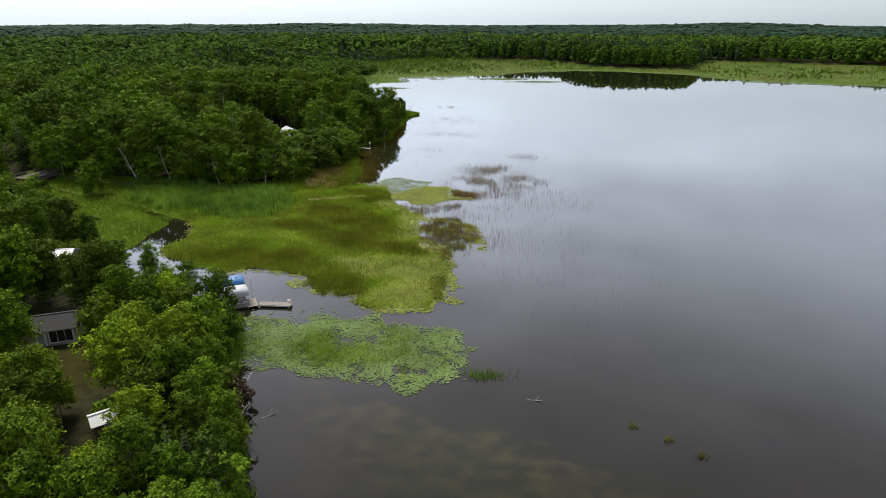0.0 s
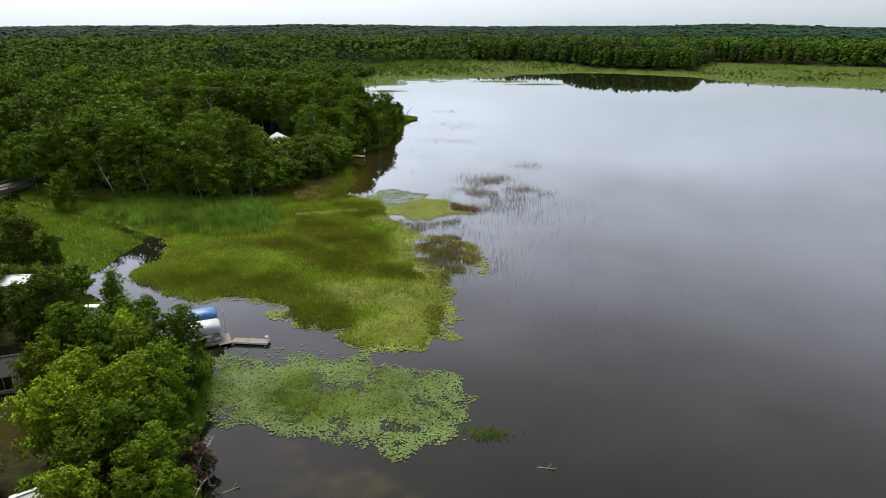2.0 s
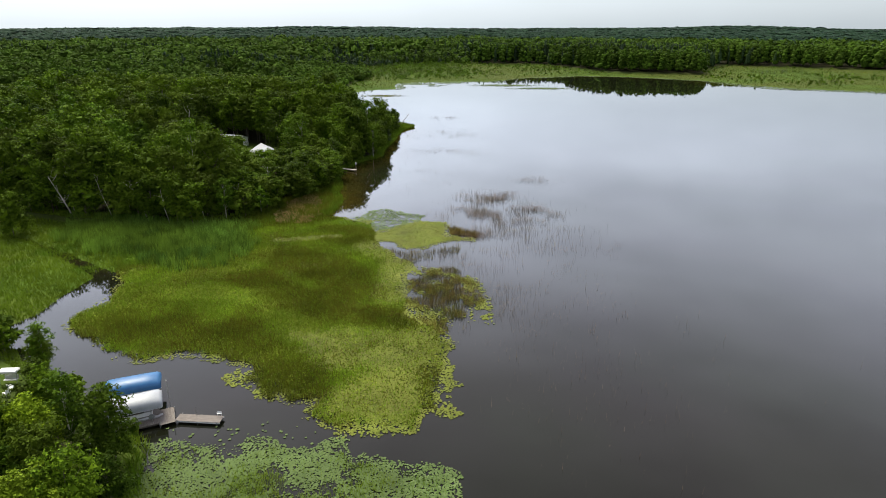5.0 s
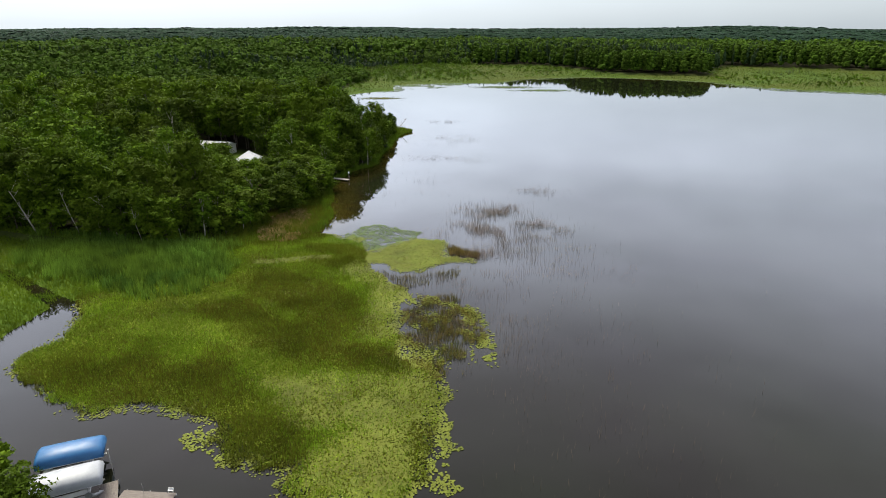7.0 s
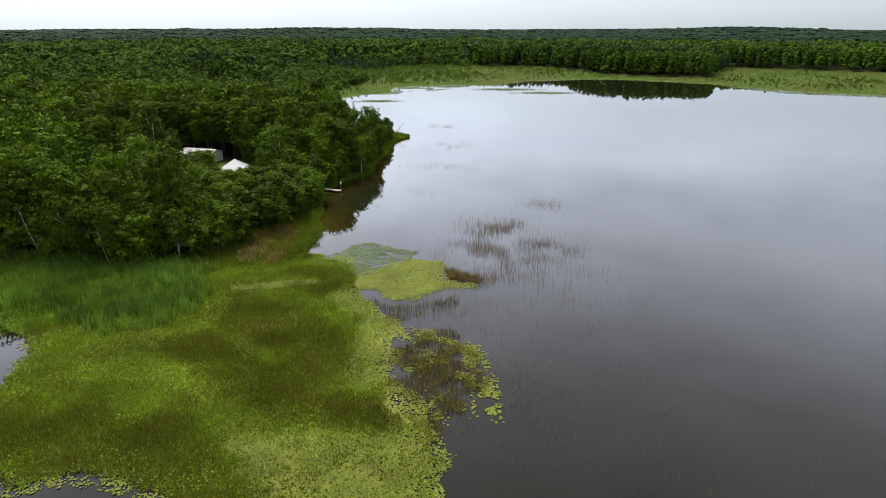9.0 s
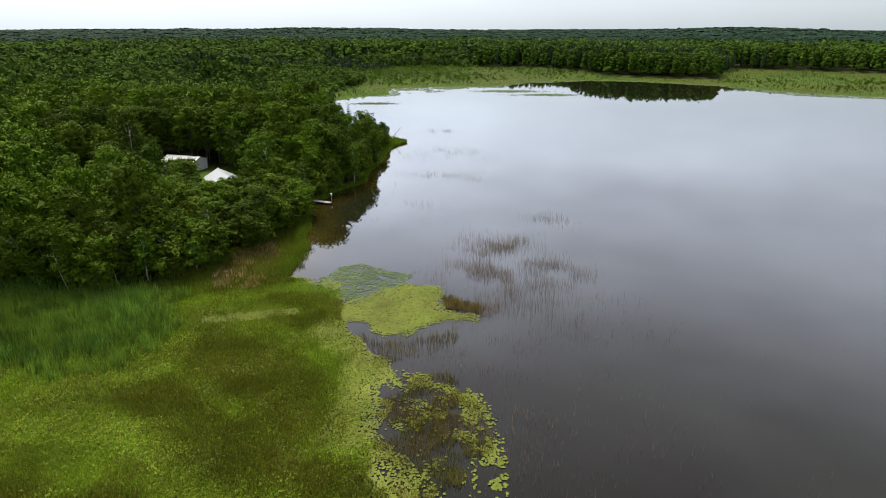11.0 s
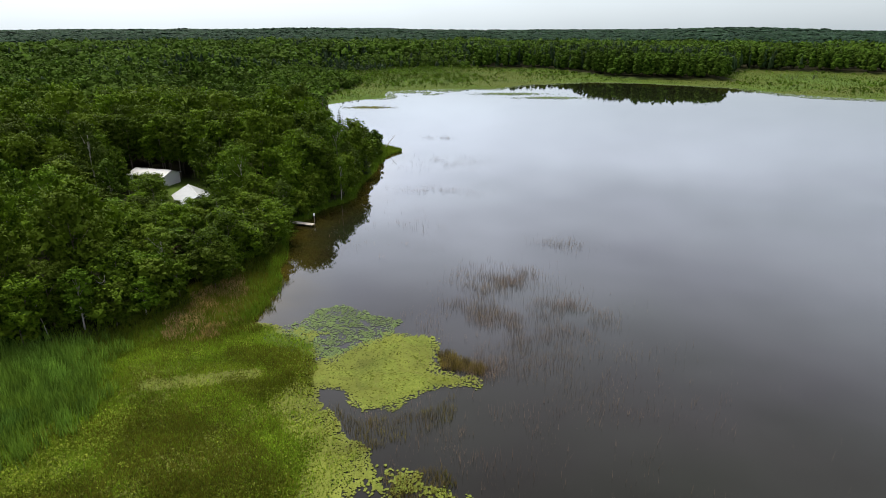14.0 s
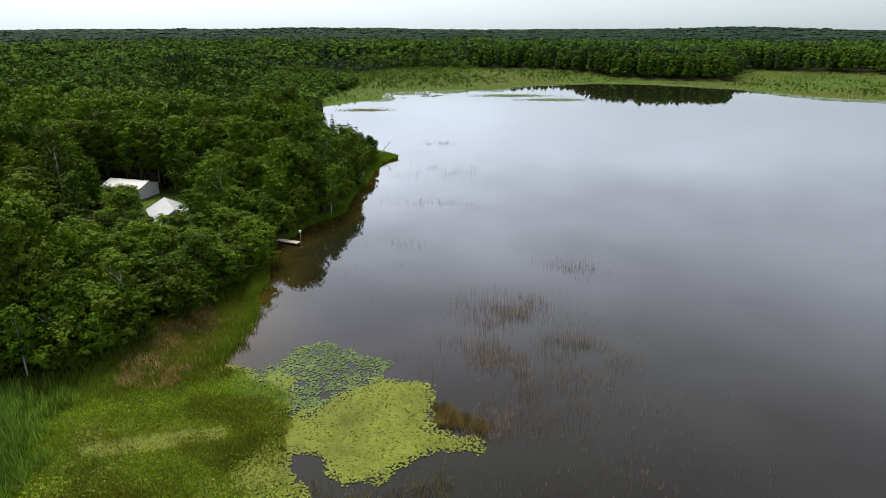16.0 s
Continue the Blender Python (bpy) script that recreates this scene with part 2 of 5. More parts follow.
weeds = remap(n, l, noise_node(n, l, 0.55, 10, stretch=(0.7, 1.0, 1)), 0.40, 0.68, 0.12, 1.0)
weed = math_node(n, l, "MULTIPLY", math_node(n, l, "MULTIPLY", edge_, ends_), weeds)
murk = remap(n, l, noise_node(n, l, 0.035, 4), 0.3, 0.7)
deep = mix(n, l, murk, (0.0060, 0.0050, 0.0036), (0.0085, 0.0105, 0.0052))
tea = mix(n, l, math_node(n, l, "MULTIPLY", attr(n, "shallows"), remap(n, l, noise_node(n, l, 0.3, 4), 0.3, 0.7, 0.5, 1.0)), deep, (0.038, 0.029, 0.004))
l.new(mix(n, l, weed, tea, (0.023, 0.021, 0.007)), p.inputs["Base Color"])
p.inputs["IOR"].default_value = 1.38
streak = noise_node(n, l, 0.02, 3, stretch=(0.35, 1.6, 1))
l.new(remap(n, l, streak, 0.40, 0.68, 0.0, 0.035), p.inputs["Roughness"])
bp = n.new("ShaderNodeBump")
bp.inputs["Strength"].default_value, bp.inputs["Distance"].default_value = 0.03, 0.05
l.new(noise_node(n, l, 1.1, 3, stretch=(1, 1.6, 1)), bp.inputs["Height"])
l.new(bp.outputs[0], p.inputs["Normal"])
M["water"] = m

# ground: forest litter, marsh meadow, mown lawn and bare earth by what grows there
m, n, l, p = nodes("ground_cover")
n1, n2, n3 = noise_node(n, l, 0.05, 5), noise_node(n, l, 0.9, 4), noise_node(n, l, 0.012, 4, stretch=(1, 2.2, 1))
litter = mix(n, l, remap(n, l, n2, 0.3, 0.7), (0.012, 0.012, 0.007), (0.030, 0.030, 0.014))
marsh_a = mix(n, l, remap(n, l, n1, 0.35, 0.65), (0.044, 0.094, 0.010), (0.080, 0.138, 0.016))
marsh_b = mix(n, l, remap(n, l, n3, 0.42, 0.6), marsh_a, (0.080, 0.106, 0.020))
marsh_c = mix(n, l, remap(n, l, n2, 0.3, 0.7, 0.0, 0.35), marsh_b, (0.06, 0.075, 0.02))
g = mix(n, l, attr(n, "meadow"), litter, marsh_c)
lawn = mix(n, l, remap(n, l, n2, 0.3, 0.7), (0.040, 0.068, 0.012), (0.066, 0.098, 0.018))
g = mix(n, l, attr(n, "lawn"), g, lawn)
# bare yard earth, its colour lowered to carry the shade of the trees
earth = mix(n, l, remap(n, l, n2, 0.3, 0.7), (0.018, 0.018, 0.005), (0.030, 0.028, 0.008))
g = mix(n, l, attr(n, "earth"), g, earth)
l.new(g, p.inputs["Base Color"])
p.inputs["Roughness"].default_value = 0.95
p.inputs["Specular IOR Level"].default_value = 0.03
bp = n.new("ShaderNodeBump")
bp.inputs["Strength"].default_value, bp.inputs["Distance"].default_value = 0.5, 0.25
l.new(n2, bp.inputs["Height"])
l.new(bp.outputs[0], p.inputs["Normal"])
M["ground"] = m

m, n, l, p = nodes("floating_weed_mat")
n1, n2 = noise_node(n, l, 0.16, 5), noise_node(n, l, 2.5, 4)
dark_mat = mix(n, l, remap(n, l, n1, 0.4, 0.6), (0.026, 0.030, 0.003), (0.048, 0.052, 0.005))
pale_mat = mix(n, l, remap(n, l, n1, 0.4, 0.6), (0.052, 0.075, 0.004), (0.090, 0.116, 0.007))
a = mix(n, l, attr(n, "padness"), dark_mat, pale_mat)
n3 = noise_node(n, l, 5.0, 3)
l.new(mix(n, l, remap(n, l, n3, 0.48, 0.68, 0.0, 0.75), a, (0.045, 0.052, 0.010)), p.inputs["Base Color"])
p.inputs["Roughness"].default_value = 0.95
p.inputs["Specular IOR Level"].default_value = 0.03
bp = n.new("ShaderNodeBump")
bp.inputs["Strength"].default_value, bp.inputs["Distance"].default_value = 0.7, 0.15
l.new(n2, bp.inputs["Height"])
l.new(bp.outputs[0], p.inputs["Normal"])
M["mat"] = m


# ---- mesh helpers ----
def np_mesh(name, V, F, mat, smooth=False, **attrs):
    """A mesh from arrays of vertices and of faces that all have the same number of corners."""
    V, F = np.asarray(V, dtype=np.float32), np.asarray(F, dtype=np.int32)
    me = bpy.data.meshes.new(name)
    me.vertices.add(len(V))
    me.vertices.foreach_set("co", V.ravel())
    me.loops.add(F.size)
    me.loops.foreach_set("vertex_index", F.ravel())
    me.polygons.add(len(F))
    me.polygons.foreach_set("loop_start", np.arange(0, F.size, F.shape[1], dtype=np.int32))
    for key, (domain, values) in attrs.items():
        me.attributes.new(key, "FLOAT", domain).data.foreach_set("value", np.asarray(values, dtype=np.float32))
    me.materials.append(mat)
    me.update(calc_edges=True)
    me.polygons.foreach_set("use_smooth", np.full(len(F), smooth))
    return me


def part(name, bm, mat, parent, label="", smooth=False):
    """Links a bmesh as one mesh object under a thing or a part."""
    me = bpy.data.meshes.new(name)
    bmesh.ops.recalc_face_normals(bm, faces=bm.faces)
    bm.to_mesh(me)
    bm.free()
    me.materials.append(mat)
    if smooth:
        me.polygons.foreach_set("use_smooth", np.full(len(me.polygons), True))
    ob = new(name, me)
    ob.parent = parent
    if label:
        tagged(ob, label)
    return ob


def thing(name, m, label, category, group="", kind=""):
    ob = new(name)
    ob.matrix_world = m
    return tagged(ob, label, category, group, kind)


def box(bm, size, m=Matrix(), bevel=0.0):
    r = bmesh.ops.create_cube(bm, size=1.0, matrix=m @ Matrix.Diagonal((*size, 1)))
    if bevel:
        edges = list({e for v in r["verts"] for e in v.link_edges})
        bmesh.ops.bevel(bm, geom=edges, offset=bevel, segments=2, affect="EDGES")
    return bm


def boxes(items, bevel=0.0):
    """One mesh of boxes: rows of (size, pose)."""
    bm = bmesh.new()
    for size, m in items:
        box(bm, size, m, bevel)
    return bm


def rod(bm, a, b, r0, r1=None, seg=6):
    a, b = Vector(a), Vector(b)
    r1 = r0 if r1 is None else r1
    turn = (b - a).to_track_quat("Z", "Y").to_matrix().to_4x4()
    bmesh.ops.create_cone(bm, cap_ends=True, segments=seg, radius1=r0, radius2=r1, depth=(b - a).length, matrix=Matrix.Translation((a + b) / 2) @ turn)
    return bm


def rods(items, seg=6):
    bm = bmesh.new()
    for it in items:
        rod(bm, *it, seg=seg)
    return bm


# ---- plan: shore, marshes, clearings ----
LAKE = [(-12, -700), (-12, 0), (-15, 30), (-17.7, 42.6), (-21.3, 52.4), (-25.3, 59.6), (-26.7, 66), (-29, 76.5), (-33.8, 80.7), (-43, 87), (-52, 93),
        (-62, 101), (-59, 106), (-59, 113), (-58, 121), (-55, 123), (-47, 137), (-36, 149), (-25, 154), (-25, 165), (-28.6, 185), (-30.5, 199),
        (-25.4, 212), (-20.7, 221), (-20, 243), (-17, 280), (-23, 290), (-40, 312), (-55, 345), (-66, 385), (-62, 405), (-50, 424), (-33, 436),
        (-33, 474), (5, 492), (33, 488), (60, 524), (108, 547), (146, 534), (195, 503), (211, 469), (226, 448)]
LAKE2 = [(245, 435), (330, 410), (600, 380), (1000, 250), (1000, -700)]
NEAR_MARSH = [(-38, 86), (-61, 98), (-76, 110), (-96, 122), (-116, 140), (-122, 154), (-106, 157), (-92, 153), (-78, 148), (-53, 147), (-42, 153), (-34, 166), (-30.5, 182), (-30, 194), (-12, 194), (-12, 90)]
FAR_MEADOW = [(-60, 395), (-72, 427), (-60, 530), (-87, 605), (-46, 672), (33, 697), (100, 676), (126, 600), (146, 566), (216, 556), (230, 600), (286, 680), (330, 645), (420, 592), (650, 560), (1000, 540), (1000, 300), (200, 300)]
YARD = [(-82, 227), (-79.5, 224), (-68, 220.5), (-59, 207), (-54, 197), (-48, 204), (-52, 214), (-58, 229), (-66, 233), (-74, 236), (-83, 236)]
LAWN = [(-64, 87), (-54, 83), (-46, 84.5), (-52, 91), (-62, 98)]
EARTH = [(-51, 68), (-45, 67.5), (-41.5, 64.5), (-39.5, 58), (-45, 56), (-50, 62)]
CHANNEL = [(-57, 121), (-68, 129), (-81, 138), (-93, 143), (-106, 151), (-140, 166)]


def inside(poly, x, y):
    hit = np.zeros(np.shape(x), bool)
    for (x0, y0), (x1, y1) in zip(poly, poly[1:] + poly[:1]):
        if y0 != y1:
            hit ^= ((y0 > y) != (y1 > y)) & (x < (x1 - x0) * (y - y0) / (y1 - y0) + x0)
    return hit


def away(line, x, y, closed=True):
    """Distance from a polygon's or a line's edge."""
    best = np.full(np.shape(x), 1e9)
    for (x0, y0), (x1, y1) in zip(line, line[1:] + line[:1] if closed else line[1:]):
        ux, uy = x1 - x0, y1 - y0
        k = np.clip(((x - x0) * ux + (y - y0) * uy) / (ux * ux + uy * uy), 0, 1)
        best = np.minimum(best, np.hypot(x - x0 - k * ux, y - y0 - k * uy))
    return best


def signed(poly, x, y):
    """Metres inside a polygon (negative outside)."""
    d = away(poly, x, y)
    return np.where(inside(poly, x, y), d, -d)


GRID = np.random.RandomState(7).rand(8, 128, 128)


def wavy(x, y, size, k=0):
    """Smooth value noise, 0 to 1, with features of about that size in metres."""
    u, v = np.asarray(x) / size + 13.7 * k, np.asarray(y) / size + 5.1 * k
    i, j = np.floor(u).astype(int), np.floor(v).astype(int)
    a, b = u - i, v - j
    a, b = a * a * (3 - 2 * a), b * b * (3 - 2 * b)
    g = GRID[k % 8]
    q = lambda p, r: g[(i + p) % 128, (j + r) % 128]
    return (q(0, 0) * (1 - a) + q(1, 0) * a) * (1 - b) + (q(0, 1) * (1 - a) + q(1, 1) * a) * b


def rough(x, y, size, k=0):
    return 0.55 * wavy(x, y, size, k) + 0.3 * wavy(x, y, size / 2.3, k + 1) + 0.15 * wavy(x, y, size / 5.1, k + 2)


def lake_depth(x, y):
    """Metres from the shore into the lake (negative on land), with an uneven shore."""
    d = signed(LAKE + LAKE2, x, y)
    far = np.clip((np.asarray(y) - 250) / 250, 0, 1)
    return d + (rough(x, y, 7) - 0.5) * 2.2 + far * (rough(x, y, 40, 3) - 0.5) * 12


def ground_z(x, y):
    x, y = np.asarray(x, float), np.asarray(y, float)
    d = lake_depth(x, y)
    inland = np.maximum(-d, 0)
    r = np.hypot(x, y)
    wet = np.maximum(inside(NEAR_MARSH, x, y), inside(FAR_MEADOW, x, y))
    land = 0.28 * (1 - np.exp(-inland / 2.0)) + (1 - 0.92 * wet) * (np.clip(inland / 30, 0, 1) * 1.2 + (rough(x, y, 60, 2) - 0.4) * 0.8 * np.clip(inland / 20, 0, 1))
    hills = 13 * np.exp(-((x + 560) / 420) ** 2 - ((y - 3500) / 700) ** 2) + 16 * np.exp(-((x - 1400) / 560) ** 2 - ((y - 3500) / 700) ** 2)
    hills = hills + ((rough(x, y, 520, 4) - 0.5) * 24 - 4) * np.clip((r - 750) / 900, 0, 1)
    z = np.where(d > 0, -np.minimum(d * 0.16, 2.2) - 0.02, land + hills)
    ch = away(CHANNEL, x, y, False) + (rough(x, y, 4, 5) - 0.5) * 1.4 + 0.45 * np.clip((-68 - x) / 8, 0, 1) - 2.0 * np.clip((-98 - x) / 8, 0, 1)
    z = np.where(ch < 2.4, np.minimum(z, -0.30 + 0.40 * np.maximum(ch - 0.3, 0) ** 2), z)
    return z


def axis(*spans):
    out = [np.arange(a, b, s) for a, b, s in spans]
    return np.unique(np.concatenate(out))


gx = axis((-4900, -700, 140), (-700, -140, 22), (-140, -114, 1.9), (-114, -50, 0.8), (-50, 10, 1.9), (10, 340, 5), (340, 900, 30), (900, 4901, 140))
gy = axis((-4900, -300, 160), (-300, 20, 12), (20, 118, 1.9), (118, 158, 0.8), (158, 300, 1.9), (300, 700, 4), (700, 1200, 25), (1200, 4901, 110))
XX, YY = np.meshgrid(gx, gy)
gv = np.stack([XX.ravel(), YY.ravel(), ground_z(XX, YY).ravel()], 1)
nx, ny = len(gx), len(gy)
ii = (np.arange(ny - 1)[:, None] * nx + np.arange(nx - 1)).ravel()
soft_in = lambda poly, w: np.clip(signed(poly, gv[:, 0], gv[:, 1]) / w + 0.5, 0, 1)
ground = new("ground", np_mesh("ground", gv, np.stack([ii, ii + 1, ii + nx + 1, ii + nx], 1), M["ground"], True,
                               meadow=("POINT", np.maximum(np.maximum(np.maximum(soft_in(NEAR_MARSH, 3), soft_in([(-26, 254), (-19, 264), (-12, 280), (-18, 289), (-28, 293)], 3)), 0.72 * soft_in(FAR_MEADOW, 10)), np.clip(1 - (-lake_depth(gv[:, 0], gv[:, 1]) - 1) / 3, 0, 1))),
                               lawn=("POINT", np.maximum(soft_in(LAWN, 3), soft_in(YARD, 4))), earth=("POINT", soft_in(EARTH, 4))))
tagged(ground, "forest floor, marsh meadow and lawn round the lake", "ground", kind="structure")

wx, wy = axis((-160, -64, 8), (-64, 10, 2.5), (10, 1001, 40)), axis((-700, 20, 50), (20, 300, 3), (300, 720, 15))
WX, WY = np.meshgrid(wx, wy)
k = (np.arange(len(wy) - 1)[:, None] * len(wx) + np.arange(len(wx) - 1)).ravel()
lake = new("water", np_mesh("water", np.stack([WX.ravel(), WY.ravel(), 0 * WX.ravel()], 1), np.stack([k, k + 1, k + len(wx) + 1, k + len(wx)], 1), M["water"], True,
                          shallows=("POINT", np.clip(1 - lake_depth(WX.ravel(), WY.ravel()) / 11, 0, 1) ** 1.3 * np.clip((WY.ravel() - 120) / 40, 0, 1))))
tagged(lake, "calm dark lake reflecting an overcast sky", "lake", kind="structure")


# ---- trees ----
def unit(v):
    return v / np.maximum(np.linalg.norm(v, axis=1, keepdims=True), 1e-6)


def leaves(rng, c, r, count, size, droop=0.15, squash=0.85, ragged=0.24, tufts=11, inner=0.60):
    """Leaf sprays in tufts over the lobes of a crown (centres c, radii r), round a dense heart of inner leaves."""
    w = r ** 2 / np.sum(r ** 2)
    n_t = tufts * len(c)
    k = rng.choice(len(c), n_t, p=w)
    d = unit(rng.normal(size=(n_t, 3)) + np.array([0, 0, 0.45]))
    tc = c[k] + d * (r[k] * rng.uniform(0.66, 1.0 + 0.25 * ragged, n_t))[:, None] * np.array([1, 1, squash])
    tr = r[k] * rng.uniform(0.24, 0.46, n_t)
    j = rng.choice(n_t, count, p=tr ** 2 / np.sum(tr ** 2))
    e = unit(rng.normal(size=(count, 3)) + 0.7 * d[j] + np.array([0, 0, 0.55]))
    p = tc[j] + e * (tr[j] * rng.uniform(0.62, 1.05 + 0.5 * ragged, count))[:, None] * np.array([1.12, 1.12, 0.72])
    nrm = unit(0.75 * e + 0.35 * d[j] + rng.normal(size=(count, 3)) * (0.18 + ragged) + np.array([0, 0, 0.18]))
    t = unit(np.cross(nrm, rng.normal(size=(count, 3))))
    s = np.cross(nrm, t)
    a = size * rng.uniform(0.6, 1.3, (count, 1))
    b = a * rng.uniform(0.5, 0.8, (count, 1))
    V = np.stack([p - t * a * 0.62 - s * b * 0.55, p + t * a * 0.62 - s * b * 0.45, p + s * b * 1.15 - nrm * a * droop], 1).reshape(-1, 3)
    q = np.repeat(np.arange(len(c)), 24)
    mid = c[q] + unit(rng.normal(size=(len(q), 3))) * (r[q] * inner * rng.uniform(0.3, 1.0, len(q)))[:, None] * np.array([1, 1, squash])
    heart = mid[:, None, :] + rng.normal(size=(len(q), 3, 3)) * (r[q] * 0.26)[:, None, None]
    V = np.concatenate([V, heart.reshape(-1, 3)])
    return V, np.arange(len(V)).reshape(-1, 3)


def limb_mesh(limbs, seg=5):
    bm = bmesh.new()
    for a, b, r0, r1 in limbs:
        rod(bm, a, b, r0, r1, seg)
    me = bpy.data.meshes.new("trunk")
    bm.to_mesh(me)
    bm.free()
    me.polygons.foreach_set("use_smooth", np.full(len(me.polygons), True))
    return me


def broadleaf(seed, h, crown, low, lobes, count, size, leaf, bark, lean=0.0, ragged=0.24):
    """A broad-leaved tree: trunk with limbs that reach into the lobes of its crown. Its two meshes."""
    rng = np.random.RandomState(seed)
    lobes = int(lobes * 0.92)
    c, r = [], []
    for i in range(lobes):
        f = (i + 0.5) / lobes
        z = low + (h - low) * (0.08 + 0.86 * f)
        wide = crown * math.sin(math.pi * min(0.97, 0.14 + 0.78 * f)) ** 0.55
        a = i * 2.4 + rng.uniform(-0.5, 0.5)
        rad = wide * rng.uniform(0.35, 0.9)
        c.append((math.cos(a) * rad + lean * z, math.sin(a) * rad, z))
        r.append(crown * rng.uniform(0.30, 0.52) * (1.0 - 0.20 * f))
    c.append((lean * h, 0, h - crown * 0.35))
    r.append(crown * 0.42)
    c, r = np.array(c), np.array(r)
    V, F = leaves(rng, c, r * (1.1 - 0.6 * (ragged - 0.24)), count, size, ragged=ragged, inner=0.60 if ragged < 0.4 else 0.40, tufts=11 if ragged < 0.4 else 14)
    top = (lean * h * 0.85, 0, h * 0.85)
    base = 0.009 * h + 0.03
    bend = (lean * h * 0.4 + rng.uniform(-0.2, 0.2), rng.uniform(-0.2, 0.2), h * 0.42)
    limbs = [((0, 0, -0.6), bend, base, base * 0.7), (bend, top, base * 0.7, base * 0.18)]
    for q in rng.permutation(lobes)[:8]:
        z0 = max(low * 0.7, c[q][2] * 0.72)
        f = min(1, z0 / top[2])
        limbs.append(((top[0] * f, 0, z0), tuple(c[q]), base * 0.38, base * 0.1))
    trunk = limb_mesh(limbs)
    trunk.materials.append(bark)
    return trunk, np_mesh("crown", V, F, leaf)


def conifer(seed, h, wide, count, leaf, bark):
    """A spruce: straight trunk and drooping tiers of boughs."""
    rng = np.random.RandomState(seed)
    f = rng.uniform(0.04, 1.0, count) ** 0.75
    tier = np.floor(f * 13 + rng.uniform(-0.3, 0.3, count)) / 13
    z = h - tier * h * 0.92
    out = wide * np.clip(tier, 0.02, 1) * rng.uniform(0.3, 1.0, count)
    a = rng.uniform(0, 2 * math.pi, count) + tier * 3
    a = np.round(a * 9 / (2 * math.pi)) * (2 * math.pi / 9) + rng.normal(0, 0.16, count) + tier * 9
    p = np.stack([np.cos(a) * out, np.sin(a) * out, z - out * 0.32], 1)
    t = np.stack([np.cos(a), np.sin(a), -0.35 + 0 * a], 1)
    s = np.stack([-np.sin(a), np.cos(a), rng.normal(0, 0.35, count)], 1)
    L = (0.16 + 0.30 * tier)[:, None] * wide * 0.55
    V = np.stack([p - t * L * 0.35 - s * L * 0.42, p + t * L, p - t * L * 0.35 + s * L * 0.42], 1).reshape(-1, 3)
    trunk = limb_mesh([((0, 0, -0.5), (0, 0, h * 0.97), 0.011 * h + 0.04, 0.02)])
    trunk.materials.append(bark)
    return trunk, np_mesh("crown", V, np.arange(count * 3).reshape(-1, 3), leaf)


KINDS = {}


def kind(name, meshes, label, category="tree"):
    KINDS.setdefault(name, []).append((meshes, label, category))


for s in range(4):
    kind("broad", broadleaf(10 + s, 14.5, 4.3 + 0.35 * s, 1.8, 26, 4300, 0.29, M["leaf_broad"], M["bark"]), "tall leafy green broad-leaved tree in the woods")
    kind("broad_back", broadleaf(20 + s, 14.5, 4.7 + 0.35 * s, 5.0, 18, 2000, 0.40, M["leaf_broad"], M["bark"]), "leafy green broad-leaved tree in the woods")
    kind("broad_mid", broadleaf(15 + s, 14.5, 4.6 + 0.35 * s, 4.0, 20, 3600, 0.32, M["leaf_broad"], M["bark"]), "tall leafy green broad-leaved tree in the woods")
    kind("tall", broadleaf(25 + s, 17.5, 4.4 + 0.3 * s, 4.5, 22, 2900, 0.36, M["leaf_broad"], M["bark"]), "tall leafy tree with a high crown behind the clearing")
    kind("aspen", broadleaf(30 + s, 14.0, 2.9 + 0.25 * s, 2.6, 20, 2200, 0.28, M["leaf_aspen"], M["birch_bark"], 0.02 * s), "slender aspen with light green leaves and a pale trunk")
    kind("aspen_back", broadleaf(40 + s, 14.0, 3.5, 5.5, 13, 1000, 0.48, M["leaf_aspen"], M["birch_bark"]), "light green aspen in the woods")
    kind("birch", broadleaf(50 + s, 13.0, 2.7, 4.6, 15, 1600, 0.28, M["leaf_birch"], M["birch_bark"], 0.05 - 0.04 * s), "birch with a white trunk and thin green crown")
    kind("bush", broadleaf(60 + s, 4.2, 1.9, 0.6, 9, 700, 0.27, M["leaf_aspen" if s < 1 else "leaf_broad"], M["bark"]), "leafy green shrub near the shore", "shrub")
for s in range(3):
    kind("spruce", conifer(70 + s, 13.0, 2.1 + 0.2 * s, 1150, M["needle"], M["bark"]), "dark green spruce with drooping boughs")
for s in range(2):
    kind("yellow", broadleaf(80 + s, 10.0, 3.4, 2.2, 30, 6200, 0.22, M["leaf_yellow"], M["bark"], 0.0, 0.5), "yellow-green leafy tree by the cabin yard")
    kind("maple", broadleaf(84 + s, 14.0, 4.6, 3.0, 38, 8800, 0.26, M["leaf_broad"], M["bark"], 0.0, 0.5), "large dark green maple beside the cabin")
    kind("willow", broadleaf(88 + s, 7.5, 2.7, 0.8, 26, 5000, 0.20, M["leaf_aspen"], M["bark"], 0.0, 0.5), "light green willow on the lake shore")
    kind("red", broadleaf(92 + s, 9.0, 2.0, 3.0, 10, 520, 0.30, M["dead_leaf"], M["bark"]), "half-dead tree with thin reddish-brown leaves")

tree_count = 0


